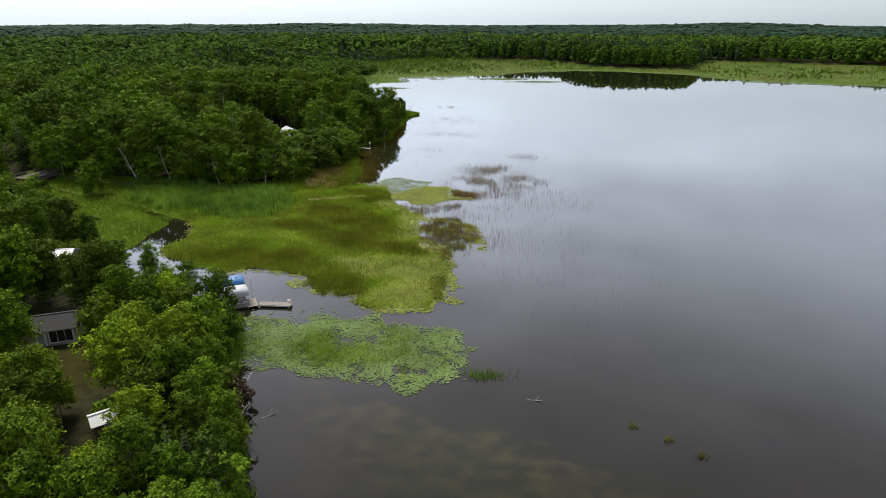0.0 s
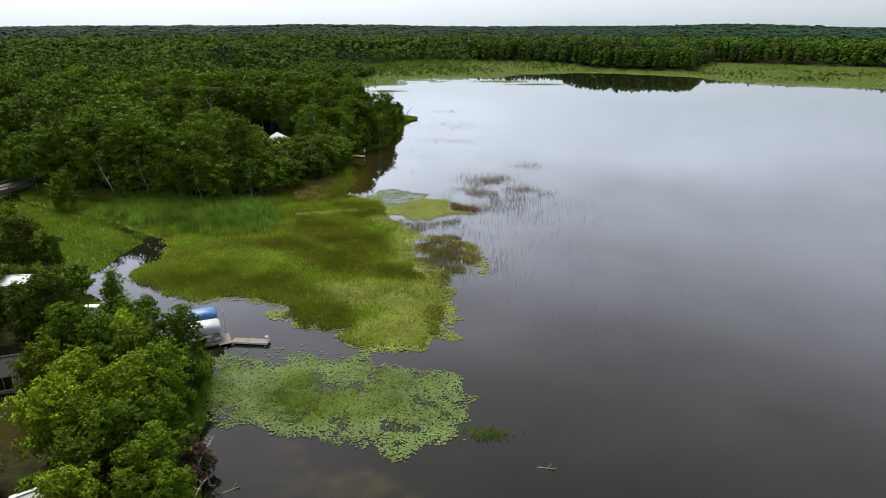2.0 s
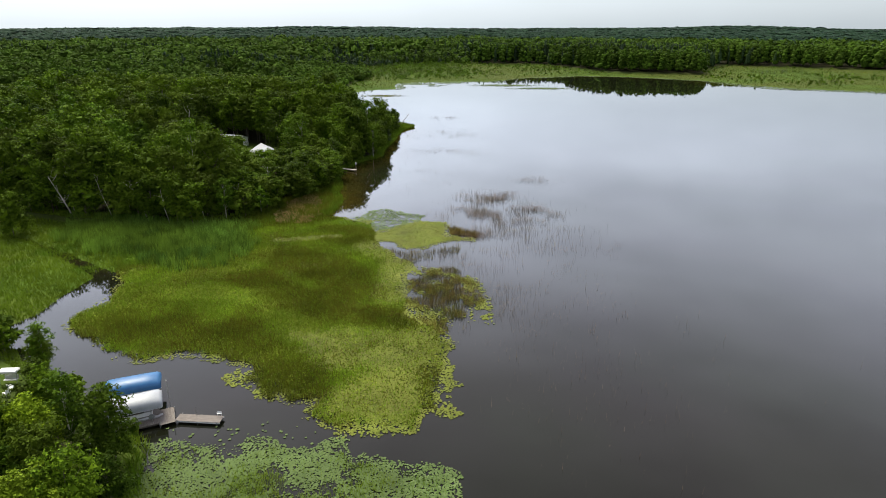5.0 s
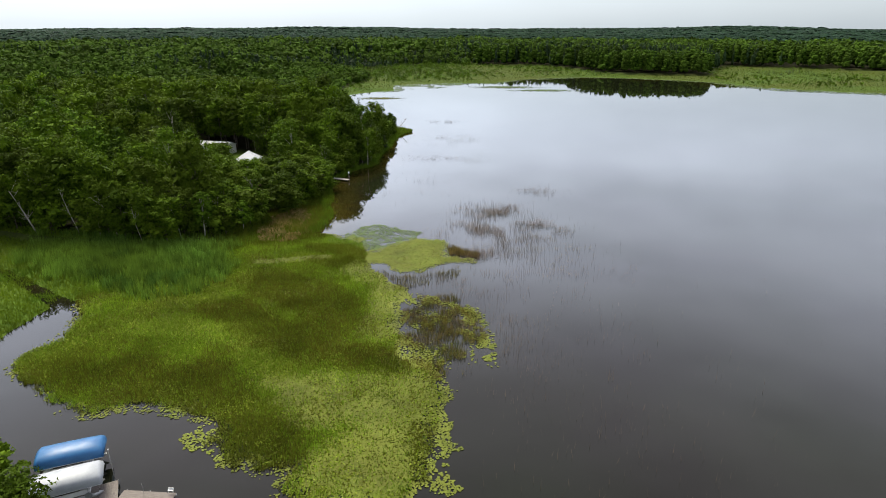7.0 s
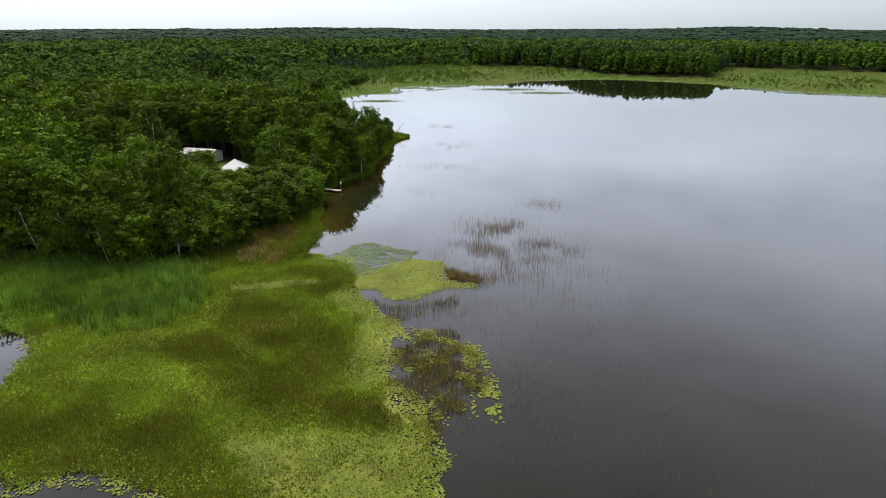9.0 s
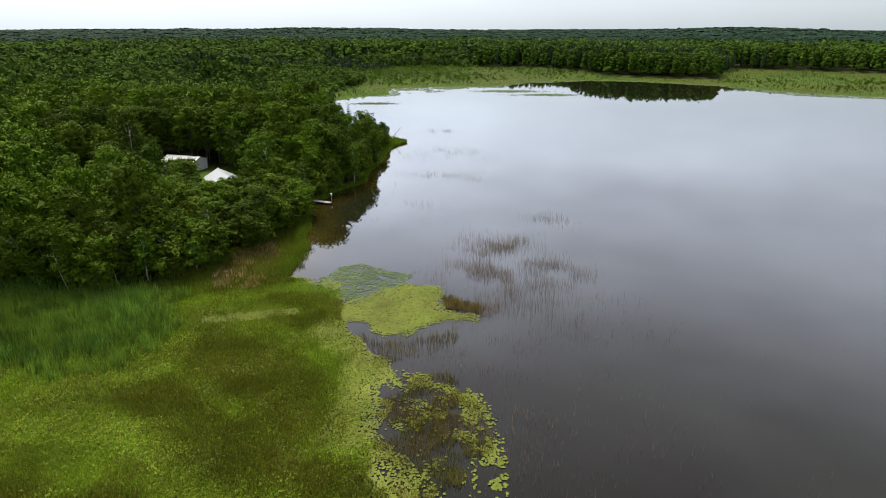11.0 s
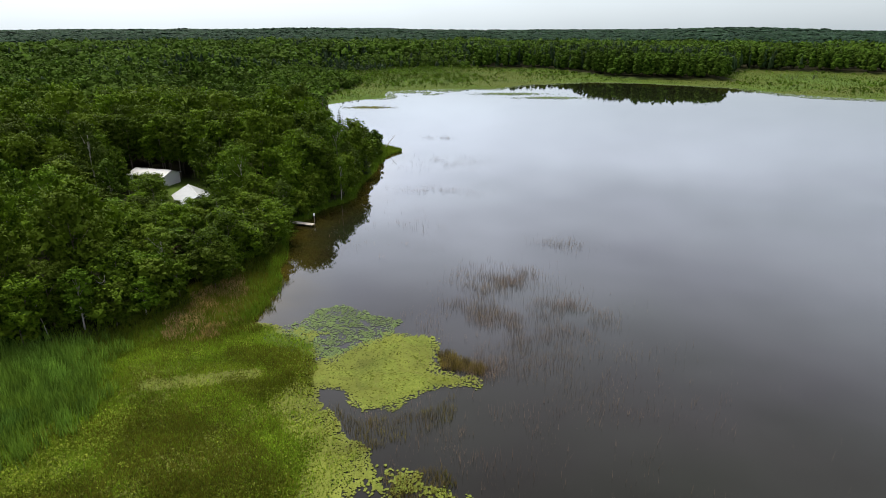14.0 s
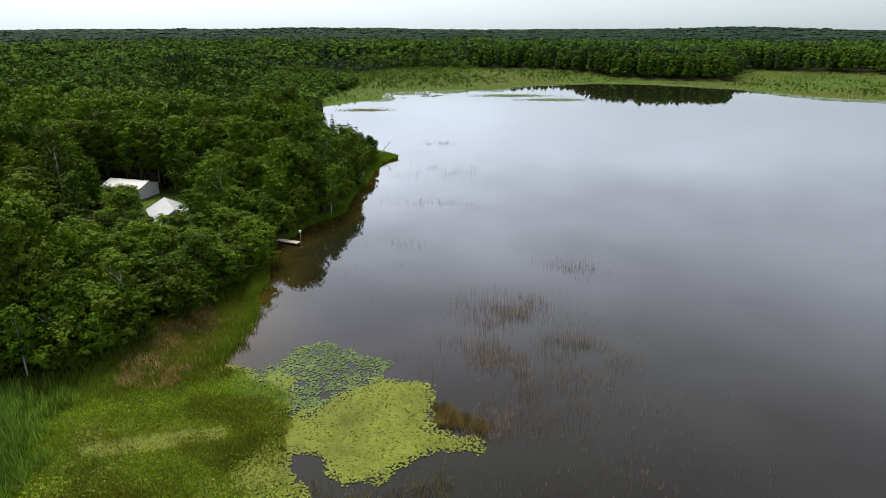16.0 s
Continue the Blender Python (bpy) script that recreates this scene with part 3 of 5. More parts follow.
def plant(name, x, y, s=1.0, wide=1.0, turn=None, which=None, group="", label=""):
    """One tree, an object of its own with trunk and crown, standing on the ground."""
    global tree_count
    rng = np.random.RandomState(1000 + tree_count)
    tree_count += 1
    opts = KINDS[name]
    (trunk, crown), text, cat = opts[rng.randint(len(opts)) if which is None else which]
    kinds = {"broad_back": "broadleaf_tree", "broad_mid": "broadleaf_tree", "tall": "broadleaf_tree", "broad": "broadleaf_tree", "aspen_back": "aspen_tree", "aspen": "aspen_tree", "birch": "birch_tree", "bush": "shrub",
             "spruce": "spruce_tree", "yellow": "broadleaf_tree", "maple": "maple_tree", "willow": "willow_tree", "red": "dying_tree", "dry": "dry_shrub"}
    turn = rng.uniform(0, 360) if turn is None else turn
    t = thing(kinds[name], pose(x, y, float(ground_z(x, y)), 0, 0, turn), label or text, cat, group)
    t.scale = (s * wide, s * wide, s)
    for nm, me in (("trunk", trunk), ("crown", crown)):
        o = new(nm, me)
        o.parent = t
    return t


def in_view(x, y, margin=0.80):
    """The part of the land that lies ahead of the flight line."""
    return (np.abs(x) < margin * y + 6) & (y > 25)


def no_tree(x, y):
    return (np.hypot(np.asarray(x) + 49.5, np.asarray(y) - 228.0) < 4.5) | (lake_depth(x, y) > np.where((np.asarray(y) > 248) & (np.asarray(y) < 300), -4.0, -0.6)) | inside(NEAR_MARSH, x, y) | inside(FAR_MEADOW, x, y) | inside(YARD, x, y) | inside(LAWN, x, y) | (away(CHANNEL, x, y, False) < 5)


rng = np.random.RandomState(5)
# the wood across the marsh: single trees where they can be told apart, one mesh behind
def wood_edge(x, y):
    return np.minimum(np.minimum(-lake_depth(x, y), away(NEAR_MARSH, x, y)), away(YARD, x, y))


def behind_yard(x, y):
    """The shaded high wood at the back of the clearing."""
    return (x > -98) & (x < -52) & (y > 228) & (y < 264)


def sight_cap(x, y):
    """Greatest tree height along the low gap in the canopy that opens on the clearing."""
    a, d = math.degrees(math.atan2(x - 1, y - 45)), math.hypot(x - 1, y - 45)
    reach = 196 if a < -19.6 else 166
    if -62 < x < -49 and 187 < y < 205:
        return 6.0
    return (3.3 if a < -19.6 else 5.2) + 0.185 * (reach - d) if -24.0 < a < -16.8 and d < reach else 99


spots_x, spots_y = [], []
for step, jit, e0, e1 in ((4.1, 1.5, -1, 6.5), (7.1, 2.5, 6.5, 999)):
    tx, ty = np.meshgrid(np.arange(-245, -8, step), np.arange(140, 305, step))
    tx, ty = (tx + rng.uniform(-jit, jit, tx.shape)).ravel(), (ty + rng.uniform(-jit, jit, ty.shape)).ravel()
    e_ = wood_edge(tx, ty)
    ok = ~no_tree(tx, ty) & in_view(tx, ty) & ~((tx < -100) & (ty < 150)) & (e_ > e0) & (e_ <= e1) & ~((e_ > 9) & (rng.rand(len(tx)) < 0.10))
    spots_x.append(tx[ok])
    spots_y.append(ty[ok])
tx, ty = np.concatenate(spots_x), np.concatenate(spots_y)
edge = wood_edge(tx, ty)
behind = {}
for x, y, e_ in zip(tx, ty, edge):
    u = rng.rand()
    conif = float(wavy(x, y, 22, 5))
    s = rng.uniform(0.70, 1.28) * (0.66 + 0.34 * min(1, e_ / 7))
    wide = 1.0 if e_ < 6.5 else 0.88
    if -80 < x < -36 and 172 < y < 208:
        s, wide = s * 0.72, 1.3
    if away([(-55, 204), (-41, 170)], np.array([x]), np.array([y]), False)[0] < 6:
        s *= 0.72
    if e_ < 13 and 150 < y < 206 and x > -48:
        s, wide = s * 0.72, 1.3
    if x > -62 and y > 235:
        s *= min(1.0, 0.46 + math.hypot(x + 20, y - 278) / 62)
    if y > 235 and x > -60 and u < (0.55 if e_ < 12 else 0.34) or u < 0.05 + 0.16 * (conif > 0.68):
        nm = "spruce"
    elif e_ < 8:
        nm = "birch" if u < 0.16 else "aspen" if u < 0.40 else "broad" if u < 0.965 else "red"
    elif e_ < 24:
        nm = "broad_mid" if u < 0.7 else "aspen"
    else:
        nm = "broad_back" if u < 0.75 else "aspen_back"
    if behind_yard(x, y) and nm != "spruce":
        nm, wide = "tall", 1.0
        s = max(s, 0.9)
    s = min(s, sight_cap(x, y) / 14.5)
    if s < 0.22:
        continue
    if s < 0.6:
        wide = min(1.5, 0.75 / s)
    if e_ < 24 and x > -135:
        plant(nm, x, y, s, wide, group="trees of the wood")
    else:
        k = rng.randint(len(KINDS[nm]))
        behind.setdefault((nm, k), []).append((x, y, s * 1.04, rng.uniform(0, 6.28), rng.rand()))


def joined(name, mesh_of, mat, label):
    """Many trees of the back rows in one mesh, with each its own size and turn."""
    VV, FF, TT, base = [], [], [], 0
    for key, rows in behind.items():
        me = mesh_of(key)
        if me is None:
            continue
        v = np.empty(len(me.vertices) * 3, np.float32)
        me.vertices.foreach_get("co", v)
        v = v.reshape(-1, 3)
        for x, y, s, a, tint in rows:
            c_, s_ = math.cos(a) * s, math.sin(a) * s
            z = float(ground_z(x, y))
            VV.append(np.stack([v[:, 0] * c_ - v[:, 1] * s_ + x, v[:, 0] * s_ + v[:, 1] * c_ + y, v[:, 2] * s + z], 1))
            TT.append(np.full(len(v) // 3, tint))
    V = np.concatenate(VV)
    return tagged(new(name, np_mesh(name, V, np.arange(len(V)).reshape(-1, 3), mat, tint=("FACE", np.concatenate(TT)))), label, "woods", kind="stuff")


joined("back_woods", lambda key: KINDS[key[0]][key[1]][0][1] if key[0] in ("broad_back", "broad_mid", "broad", "tall", "birch", "red") else None, M["leaf_broad"], "rows of green broad-leaved trees deep in the wood")
joined("back_aspens", lambda key: KINDS[key[0]][key[1]][0][1] if key[0] in ("aspen_back", "aspen") else None, M["leaf_aspen"], "lighter green aspens deep in the wood")
joined("back_spruces", lambda key: KINDS[key[0]][key[1]][0][1] if key[0] == "spruce" else None, M["needle"], "dark spruces deep in the wood")
# shrubs along the wood's foot
bx, by = np.meshgrid(np.arange(-120, -10, 2.8), np.arange(140, 300, 2.8))
bx, by = (bx + rng.uniform(-1.4, 1.4, bx.shape)).ravel(), (by + rng.uniform(-1.4, 1.4, by.shape)).ravel()
be = np.minimum(-lake_depth(bx, by), np.where(inside(NEAR_MARSH, bx, by), -1, away(NEAR_MARSH, bx, by)))
sel = (be > np.where((by > 250) & (by < 300), 2.4, 0.2)) & (be < 13) & (rng.rand(len(bx)) < np.where(be < 4, 0.45, 0.22) + 0.3 * ((bx > -46) & (by > 152) & (by < 200))) & ~inside(YARD, bx, by) & in_view(bx, by) & ~behind_yard(bx, by) & (away(CHANNEL, bx, by, False) > 4)
for x, y in zip(bx[sel], by[sel]):
    plant("bush", x, y, min(rng.uniform(0.8, 1.75), sight_cap(x, y) / 4.2), 1.1, group="shrubs at the foot of the wood")

# trees and shrubs on the near shore, round the cabin and the yard
NEAR_TREES = [("maple", -47.8, 77, 0.78), ("maple", -58.5, 86, 0.42), ("maple", -56, 60, 0.95), ("maple", -48.5, 50, 0.92), ("willow", -31, 74.5, 1.05), ("aspen", -35, 75, 0.66),
              ("yellow", -31, 61, 0.9), ("yellow", -35.5, 57, 0.92), ("aspen", -49, 92, 0.45), ("maple", -41, 51, 0.62), ("broad", -29.5, 55, 0.58), ("maple", -34, 38.5, 0.76)]
NEAR_TREES2 = [("yellow", -35.5, 41.5, 0.8), ("spruce", -24.4, 43.2, 0.55), ("spruce", -23.4, 44.2, 0.46), ("willow", -25.5, 55, 0.8), ("birch", -19.6, 41.5, 0.60), ("broad", -26.5, 41, 0.58),
               ("willow", -24.5, 48, 0.82), ("willow", -19.5, 38, 0.7), ("broad", -27, 36, 0.6), ("broad", -31, 35, 0.6), ("willow", -28.5, 69, 0.7), ("spruce", -27, 45, 0.5)]
NEAR_TREES3 = [("maple", -43, 72, 0.66), ("broad", -41, 81, 0.42), ("broad", -74, 100, 0.75), ("broad", -70, 104, 0.66), ("broad", -90, 121, 0.6),
               ("aspen", -82, 112, 0.7), ("broad", -86, 141, 0.62), ("maple", -60, 76, 0.9), ("maple", -66, 82, 0.85), ("broad", -29, 65, 0.62)]
NEAR_TREES4 = [("broad", -75, 92, 0.95), ("broad", -80, 101, 0.95), ("maple", -62, 67, 0.9), ("broad", -22, 50, 0.42), ("willow", -21.5, 46, 0.7), ("yellow", -38, 64, 0.75), ("broad", -39, 70, 0.6),
               ("willow", -27, 60.5, 0.78), ("maple", -62, 78, 0.75), ("broad", -51, 77, 0.6), ("yellow", -42, 66, 0.75), ("broad", -33, 68, 0.6), ("broad", -101, 134, 0.45), ("broad", -112, 146, 0.9), ("broad", -49.2, 92, 0.34)]
NEAR_TREES5 = [("yellow", -36, 61.5, 0.85), ("yellow", -33, 56, 0.8), ("willow", -29, 58, 0.95), ("willow", -30.5, 51, 0.95), ("yellow", -29.5, 47.5, 0.72), ("yellow", -37, 43, 0.8),
               ("willow", -35.5, 66, 1.0), ("yellow", -37, 72, 0.8), ("willow", -26, 52, 0.85), ("willow", -23, 41, 0.8), ("yellow", -29, 39, 0.7), ("broad", -71, 92, 0.8), ("willow", -22, 37, 0.8), ("yellow", -26, 33.5, 0.7),
               ("broad", -40, 48, 0.55), ("maple", -60, 56, 0.8), ("broad", -55, 55, 0.75), ("yellow", -45, 47, 0.7), ("broad", -84, 118, 0.7), ("willow", -78, 108, 0.9), ("willow", -67, 106, 0.8), ("maple", -68, 74, 0.95), ("maple", -51.5, 61.5, 0.72), ("maple", -58, 79.5, 0.7), ("maple", -64, 74, 0.9), ("broad", -62, 85, 0.4), ("yellow", -45, 58, 0.5), ("maple", -41.5, 45, 0.62), ("yellow", -43.5, 52.5, 0.72), ("yellow", -40.5, 53, 0.5)]
for nm, x, y, s in NEAR_TREES + NEAR_TREES2 + NEAR_TREES3 + NEAR_TREES4 + NEAR_TREES5:
    plant(nm, x, y, s, group="trees on the near shore")
for i in range(190):
    x, y = rng.uniform(-75, -14), rng.uniform(32, 104)
    d = -float(lake_depth(x, y))
    if d < 0.5 or inside(LAWN, x, y) or inside(EARTH, x, y) or (d > 7 and i % 3) or np.hypot(x + 50, y - 68.5) < 6.5 or np.hypot(x + 35, y - 80) < 5:
        continue
    plant("bush", x, y, rng.uniform(0.5, 1.1), 1.25, group="shrubs on the near shore")


def far_woods(name, rs, label, sprays, gap, conifers, leaf, seed, seg=6, spray=0.24, rim=None, lobes=0):
    """Woods past the single trees: a lumpy crown each, roughened by leaf sprays, spacing by distance, in one mesh."""
    rng = np.random.RandomState(seed)
    r0, r1 = rs
    r, pts = r0, []
    while r < r1:
        s = max(4.0 if rim and rim[1] == 40 else 6.6 if r0 < 300 else 5.4, r * gap)
        k = int(1.42 * r / s)
        a = rng.uniform(-0.71, 0.71, k)
        rr = r + rng.uniform(-0.9, 0.9, k) * s
        pts.append(np.stack([np.sin(a) * rr, np.cos(a) * rr, np.full(k, s)], 1))
        r += s * 0.9
    P = np.concatenate(pts)
    x, y, s = P.T
    keep = ~no_tree(x, y) & ~((y < 303) & (x > -246) & (x < 0)) & ~((x < 0) & (x > -110) & (y < 140))
    dark = (rough(x, y, 120, 5) + 0.35 * (rng.rand(len(x)) - 0.5)) > 0.69
    keep &= dark if conifers else ~dark
    if rim:
        e_ = np.minimum(away(FAR_MEADOW, x, y), -lake_depth(x, y))
        keep &= (e_ > rim[0]) & (e_ <= rim[1])
    x, y, s = x[keep], y[keep], s[keep]
    k = len(x)
    z = ground_z(x, y)
    h = 9.5 + 10 * rough(x, y, 46, 1) + rng.uniform(-1.0, 2.2, k) + 4 * np.clip((y - 420) / 200, 0, 1) * np.clip((2600 - y) / 1500, 0, 1)
    e_ = np.minimum(away(FAR_MEADOW, x, y), -lake_depth(x, y))
    h *= np.where((x < 30) & (y > 300), np.clip(0.22 + e_ / 120, 0.22, 1), np.clip(0.7 + e_ / 45, 0.6, 1))
    w = (0.72 if rim and rim[1] == 40 else 0.84 if lobes else 0.74) * s * rng.uniform(0.55, 1.45, k) * (0.55 if conifers else 1)
    deep = h * 0.85 if conifers or (rim and rim[1] == 40) else np.minimum(h * 0.6, 9.0)
    lob = lobes
    if lob:
        # crown of uneven clumps, smaller and closer to the stem towards the top
        lf = (np.arange(lob) + rng.uniform(0.0, 0.8, (k, lob))) / lob
        la = np.arange(lob) * 2.4 + rng.uniform(0, 6.28, (k, 1)) + rng.uniform(-0.5, 0.5, (k, lob))
        lr = w[:, None] * rng.uniform(0.15, 0.70, (k, lob)) * (0.25 + 0.75 * lf)
        size_ = w[:, None] * rng.uniform(0.42, 0.72, (k, lob)) * (0.75 + 0.25 * lf)
        lc = np.stack([np.cos(la) * lr, np.sin(la) * lr, (h[:, None] - size_ * 0.8) - (deep[:, None] - size_) * lf], 2)
        ball = bmesh.new()
        bmesh.ops.create_icosphere(ball, subdivisions=1, radius=1.0)
        bv = np.array([v.co[:] for v in ball.verts])
        tri = np.array([[v.index for v in q.verts] for q in ball.faces])
        ball.free()
        n_v = len(bv)
        V = (lc + np.stack([x, y, z], 1)[:, None, :])[:, :, None, :] + bv * size_[..., None, None] * rng.uniform(0.62, 1.22, (k, lob, n_v, 1)) * np.array([1, 1, 0.85])
        F = (np.arange(k * lob)[:, None, None] * n_v + tri).reshape(-1, 3)
        tri = np.tile(tri, (lob, 1))
    else:
        # crown hull: rings of uneven points under a top
        rings = ((0.25, 0.62), (1.0, 1.0)) if r0 > 1000 else ((0.10, 0.30), (0.45, 0.70), (1.0, 1.0)) if conifers else ((0.17, 0.46), (0.50, 0.86), (1.0, 0.95))
        n_v = 1 + seg * len(rings)
        V = np.empty((k, n_v, 3))
        V[:, 0] = np.stack([x + rng.normal(0, 0.1, k) * w, y + rng.normal(0, 0.1, k) * w, z + h], 1)
        for q, (down, out) in enumerate(rings):
            a = np.arange(seg) * 2 * math.pi / seg + rng.uniform(0, 6.28, (k, 1)) * (q == 0) + 0.5 * q
            rad = w[:, None] * out * rng.uniform(0.68, 1.32, (k, seg)) * (1.0 if not sprays else 0.85 if conifers else 0.72)
            zz = z[:, None] + h[:, None] - deep[:, None] * down * rng.uniform(0.7, 1.3, (k, seg))
            V[:, 1 + q * seg:1 + (q + 1) * seg] = np.stack([x[:, None] + np.cos(a) * rad, y[:, None] + np.sin(a) * rad, zz], 2)
        tri = [(0, 1 + i, 1 + (i + 1) % seg) for i in range(seg)]
        for q in range(len(rings) - 1):
            for i in range(seg):
                a0, a1, b0, b1 = 1 + q * seg + i, 1 + q * seg + (i + 1) % seg, 1 + (q + 1) * seg + i, 1 + (q + 1) * seg + (i + 1) % seg
                tri += [(a0, b0, b1), (a0, b1, a1)]
        tri = np.array(tri)
        F = (np.arange(k)[:, None, None] * n_v + tri).reshape(-1, 3)
    tint = rng.rand(k)
    tints = np.repeat(tint, len(tri))
    V = V.reshape(-1, 3)
    if sprays:
        d = unit(rng.normal(size=(k * sprays, 3)) + np.array([0, 0, 0.55])).reshape(k, sprays, 3)
        if conifers:
            f = rng.uniform(0.1, 1, (k, sprays)) ** 0.6
            pos = np.stack([d[..., 0] * w[:, None] * f, d[..., 1] * w[:, None] * f, h[:, None] - deep[:, None] * f], 2)
        else:
            pick = rng.randint(0, lob, (k, sprays))
            row = np.arange(k)[:, None]
            pos = lc[row, pick] + d * size_[row, pick][..., None] * rng.uniform(0.8, 1.25, (k, sprays, 1))
        pos = (pos + np.stack([x, y, z], 1)[:, None, :]).reshape(-1, 3)
        nrm = unit((d + rng.normal(size=d.shape) * 0.5 + np.array([0, 0, 0.2])).reshape(-1, 3))
        t = unit(np.cross(nrm, rng.normal(size=nrm.shape)))
        q = np.cross(nrm, t)
        size = (w[:, None] * spray * rng.uniform(0.6, 1.35, (k, sprays))).reshape(-1, 1)
        L = np.stack([pos - t * size * 0.6 - q * size * 0.4, pos + t * size * 0.6 - q * size * 0.35, pos + q * size * 0.75], 1).reshape(-1, 3)
        F = np.concatenate([F, len(V) + np.arange(k * sprays * 3).reshape(-1, 3)])
        V = np.concatenate([V, L])
        tints = np.concatenate([tints, np.repeat(tint, sprays)])
    me = np_mesh(name, V, F, leaf, tint=("FACE", tints))
    return tagged(new(name, me), label, "woods", kind="stuff")


far_woods("middle_woods", (130, 520), "dense green broad-leaved woods behind the lake", 120, 0.011, False, M["leaf_far"], 1, spray=0.22, rim=(-1, 9999), lobes=5)
far_woods("middle_conifers", (130, 520), "dark spruces scattered in the woods", 50, 0.011, True, M["needle_far"], 2)
far_woods("shore_woods", (400, 1150), "green mixed woods edging the marsh meadow", 44, 0.0070, False, M["leaf_far"], 3, spray=0.26, rim=(0, 40), lobes=7)
far_woods("shore_conifers", (400, 1150), "dark spruces edging the marsh meadow", 50, 0.0078, True, M["needle_far"], 4, spray=0.26, rim=(0, 40))
far_woods("upland_woods", (520, 1150), "green mixed woods behind the marsh meadow", 12, 0.0112, False, M["leaf_far"], 7, spray=0.26, rim=(40, 9999), lobes=2)
far_woods("upland_conifers", (520, 1150), "dark spruces in the woods behind the meadow", 8, 0.0098, True, M["needle_far"], 8, spray=0.3, rim=(40, 9999))
far_woods("distant_woods", (1150, 4500), "distant green woods reaching the horizon", 0, 0.0088, False, M["leaf_hazed"], 5, 5)
far_woods("distant_conifers", (1150, 4500), "distant dark conifer woods", 0, 0.0082, True, M["needle_hazed"], 6, 5)


# ---- water plants ----
def scatter(rng, poly, per_m2):
    xs, ys = [q[0] for q in poly], [q[1] for q in poly]
    x0, x1, y0, y1 = min(xs) - 2, max(xs) + 2, min(ys) - 2, max(ys) + 2
    k = int((x1 - x0) * (y1 - y0) * per_m2)
    x, y = rng.uniform(x0, x1, k), rng.uniform(y0, y1, k)
    return x, y


def blades(name, rng, x, y, z, h, w, mat, label, category, lean=0.25):
    """Upright grass-like blades, one slim triangle each, in one mesh."""
    k = len(x)
    a = rng.uniform(0, 2 * math.pi, k)
    hh = h * rng.uniform(0.6, 1.3, k)
    b = np.stack([x, y, z], 1)
    t = np.stack([np.cos(a), np.sin(a), 0 * a], 1) * (w * rng.uniform(0.6, 1.4, k))[:, None]
    tip = b + np.stack([rng.normal(0, lean, k) * hh, rng.normal(0, lean, k) * hh, hh], 1)
    V = np.stack([b - t, b + t, tip], 1).reshape(-1, 3)
    me = np_mesh(name, V, np.arange(3 * k).reshape(-1, 3), mat, tint=("FACE", rough(x, y, 9, 3)))
    return tagged(new(name, me), label, category, kind="stuff")


PAD_AT = np.array([0.30, 1.20, 2.15, 3.14, 4.10, 5.05, 5.95, 0.0])
PAD_OUT = np.array([1.0, 1.05, 0.97, 1.04, 0.96, 1.05, 1.0, 0.22])


def pads(name, rng, x, y, r, mat, label, single=None):
    """Floating round leaves with a notch, lying on the water: single ones where they are picked out, the rest in one mesh."""
    k = len(x)
    a0, rad = rng.uniform(0, 2 * math.pi, k), r * rng.uniform(0.6, 1.35, k)
    ang = a0[:, None] + PAD_AT
    tip_x, tip_y = rng.normal(0, 0.10, k), rng.normal(0, 0.10, k)
    px, py = np.cos(ang) * rad[:, None] * PAD_OUT, np.sin(ang) * rad[:, None] * PAD_OUT
    z0 = 0.026 + rng.uniform(0, 0.05, k)
    pz = z0[:, None] + np.abs(px * tip_x[:, None] + py * tip_y[:, None])
    pick = np.zeros(k, bool) if single is None else single(x, y)
    pick[np.nonzero(pick)[0][300:]] = False
    V = np.stack([x[:, None] + px, y[:, None] + py, pz], 2)[~pick].reshape(-1, 3)
    me = np_mesh(name, V, np.arange(len(V)).reshape(-1, 8), mat, tint=("FACE", rough(x, y, 7, 3)[~pick]))
    bed = tagged(new(name, me), label, "lily pads", kind="stuff")
    if pick.any():
        leaf = np_mesh("lily_pad", np.stack([np.cos(PAD_AT) * PAD_OUT, np.sin(PAD_AT) * PAD_OUT, 0.05 * np.cos(2 * PAD_AT)], 1), [np.arange(8)], mat)
        for q in np.nonzero(pick)[0]:
            o = new("lily_pad", leaf)
            o.parent = bed
            o.matrix_basis = Matrix.Translation((x[q], y[q], z0[q] + 0.01)) @ Matrix.Rotation(a0[q], 4, "Z") @ Matrix.Diagonal((rad[q], rad[q], rad[q], 1))
    return bed


BED = [(-54, 102), (-46, 97), (-38, 94.5), (-29, 95), (-24.6, 91), (-20.5, 86.2), (-15.5, 84.5), (-12.2, 81.4), (-2.8, 79.8), (0.7, 84), (1.0, 92), (1.1, 97.5), (-0.6, 103), (-4.2, 107.5), (-5, 113),
       (-6.0, 121), (-6.6, 127.5), (-9.0, 131.5), (-12.5, 136), (-14, 150), (-24, 155), (-32, 155), (-50, 146), (-62, 128), (-54, 121), (-52, 110)]
ISLE = [(-16, 139), (-11.4, 137.5), (-9, 135), (-6.8, 133.8), (-2.9, 135), (1.1, 139), (5.8, 139.6), (6.4, 141.4), (1.4, 142.8), (1.0, 152), (-6.4, 152.4), (-12.6, 146.5), (-15, 144)]
ISLE_BACK = [(-22.5, 151), (-20.3, 155.8), (-13.5, 161), (-5.4, 155.5), (-5.5, 151.5), (-12.4, 145.5), (-16, 145.5)]
REEDY = [(-6, 104.5), (-5.5, 121.5), (-1, 124), (3.5, 121), (4.6, 112), (4.4, 105), (0, 102.5)]
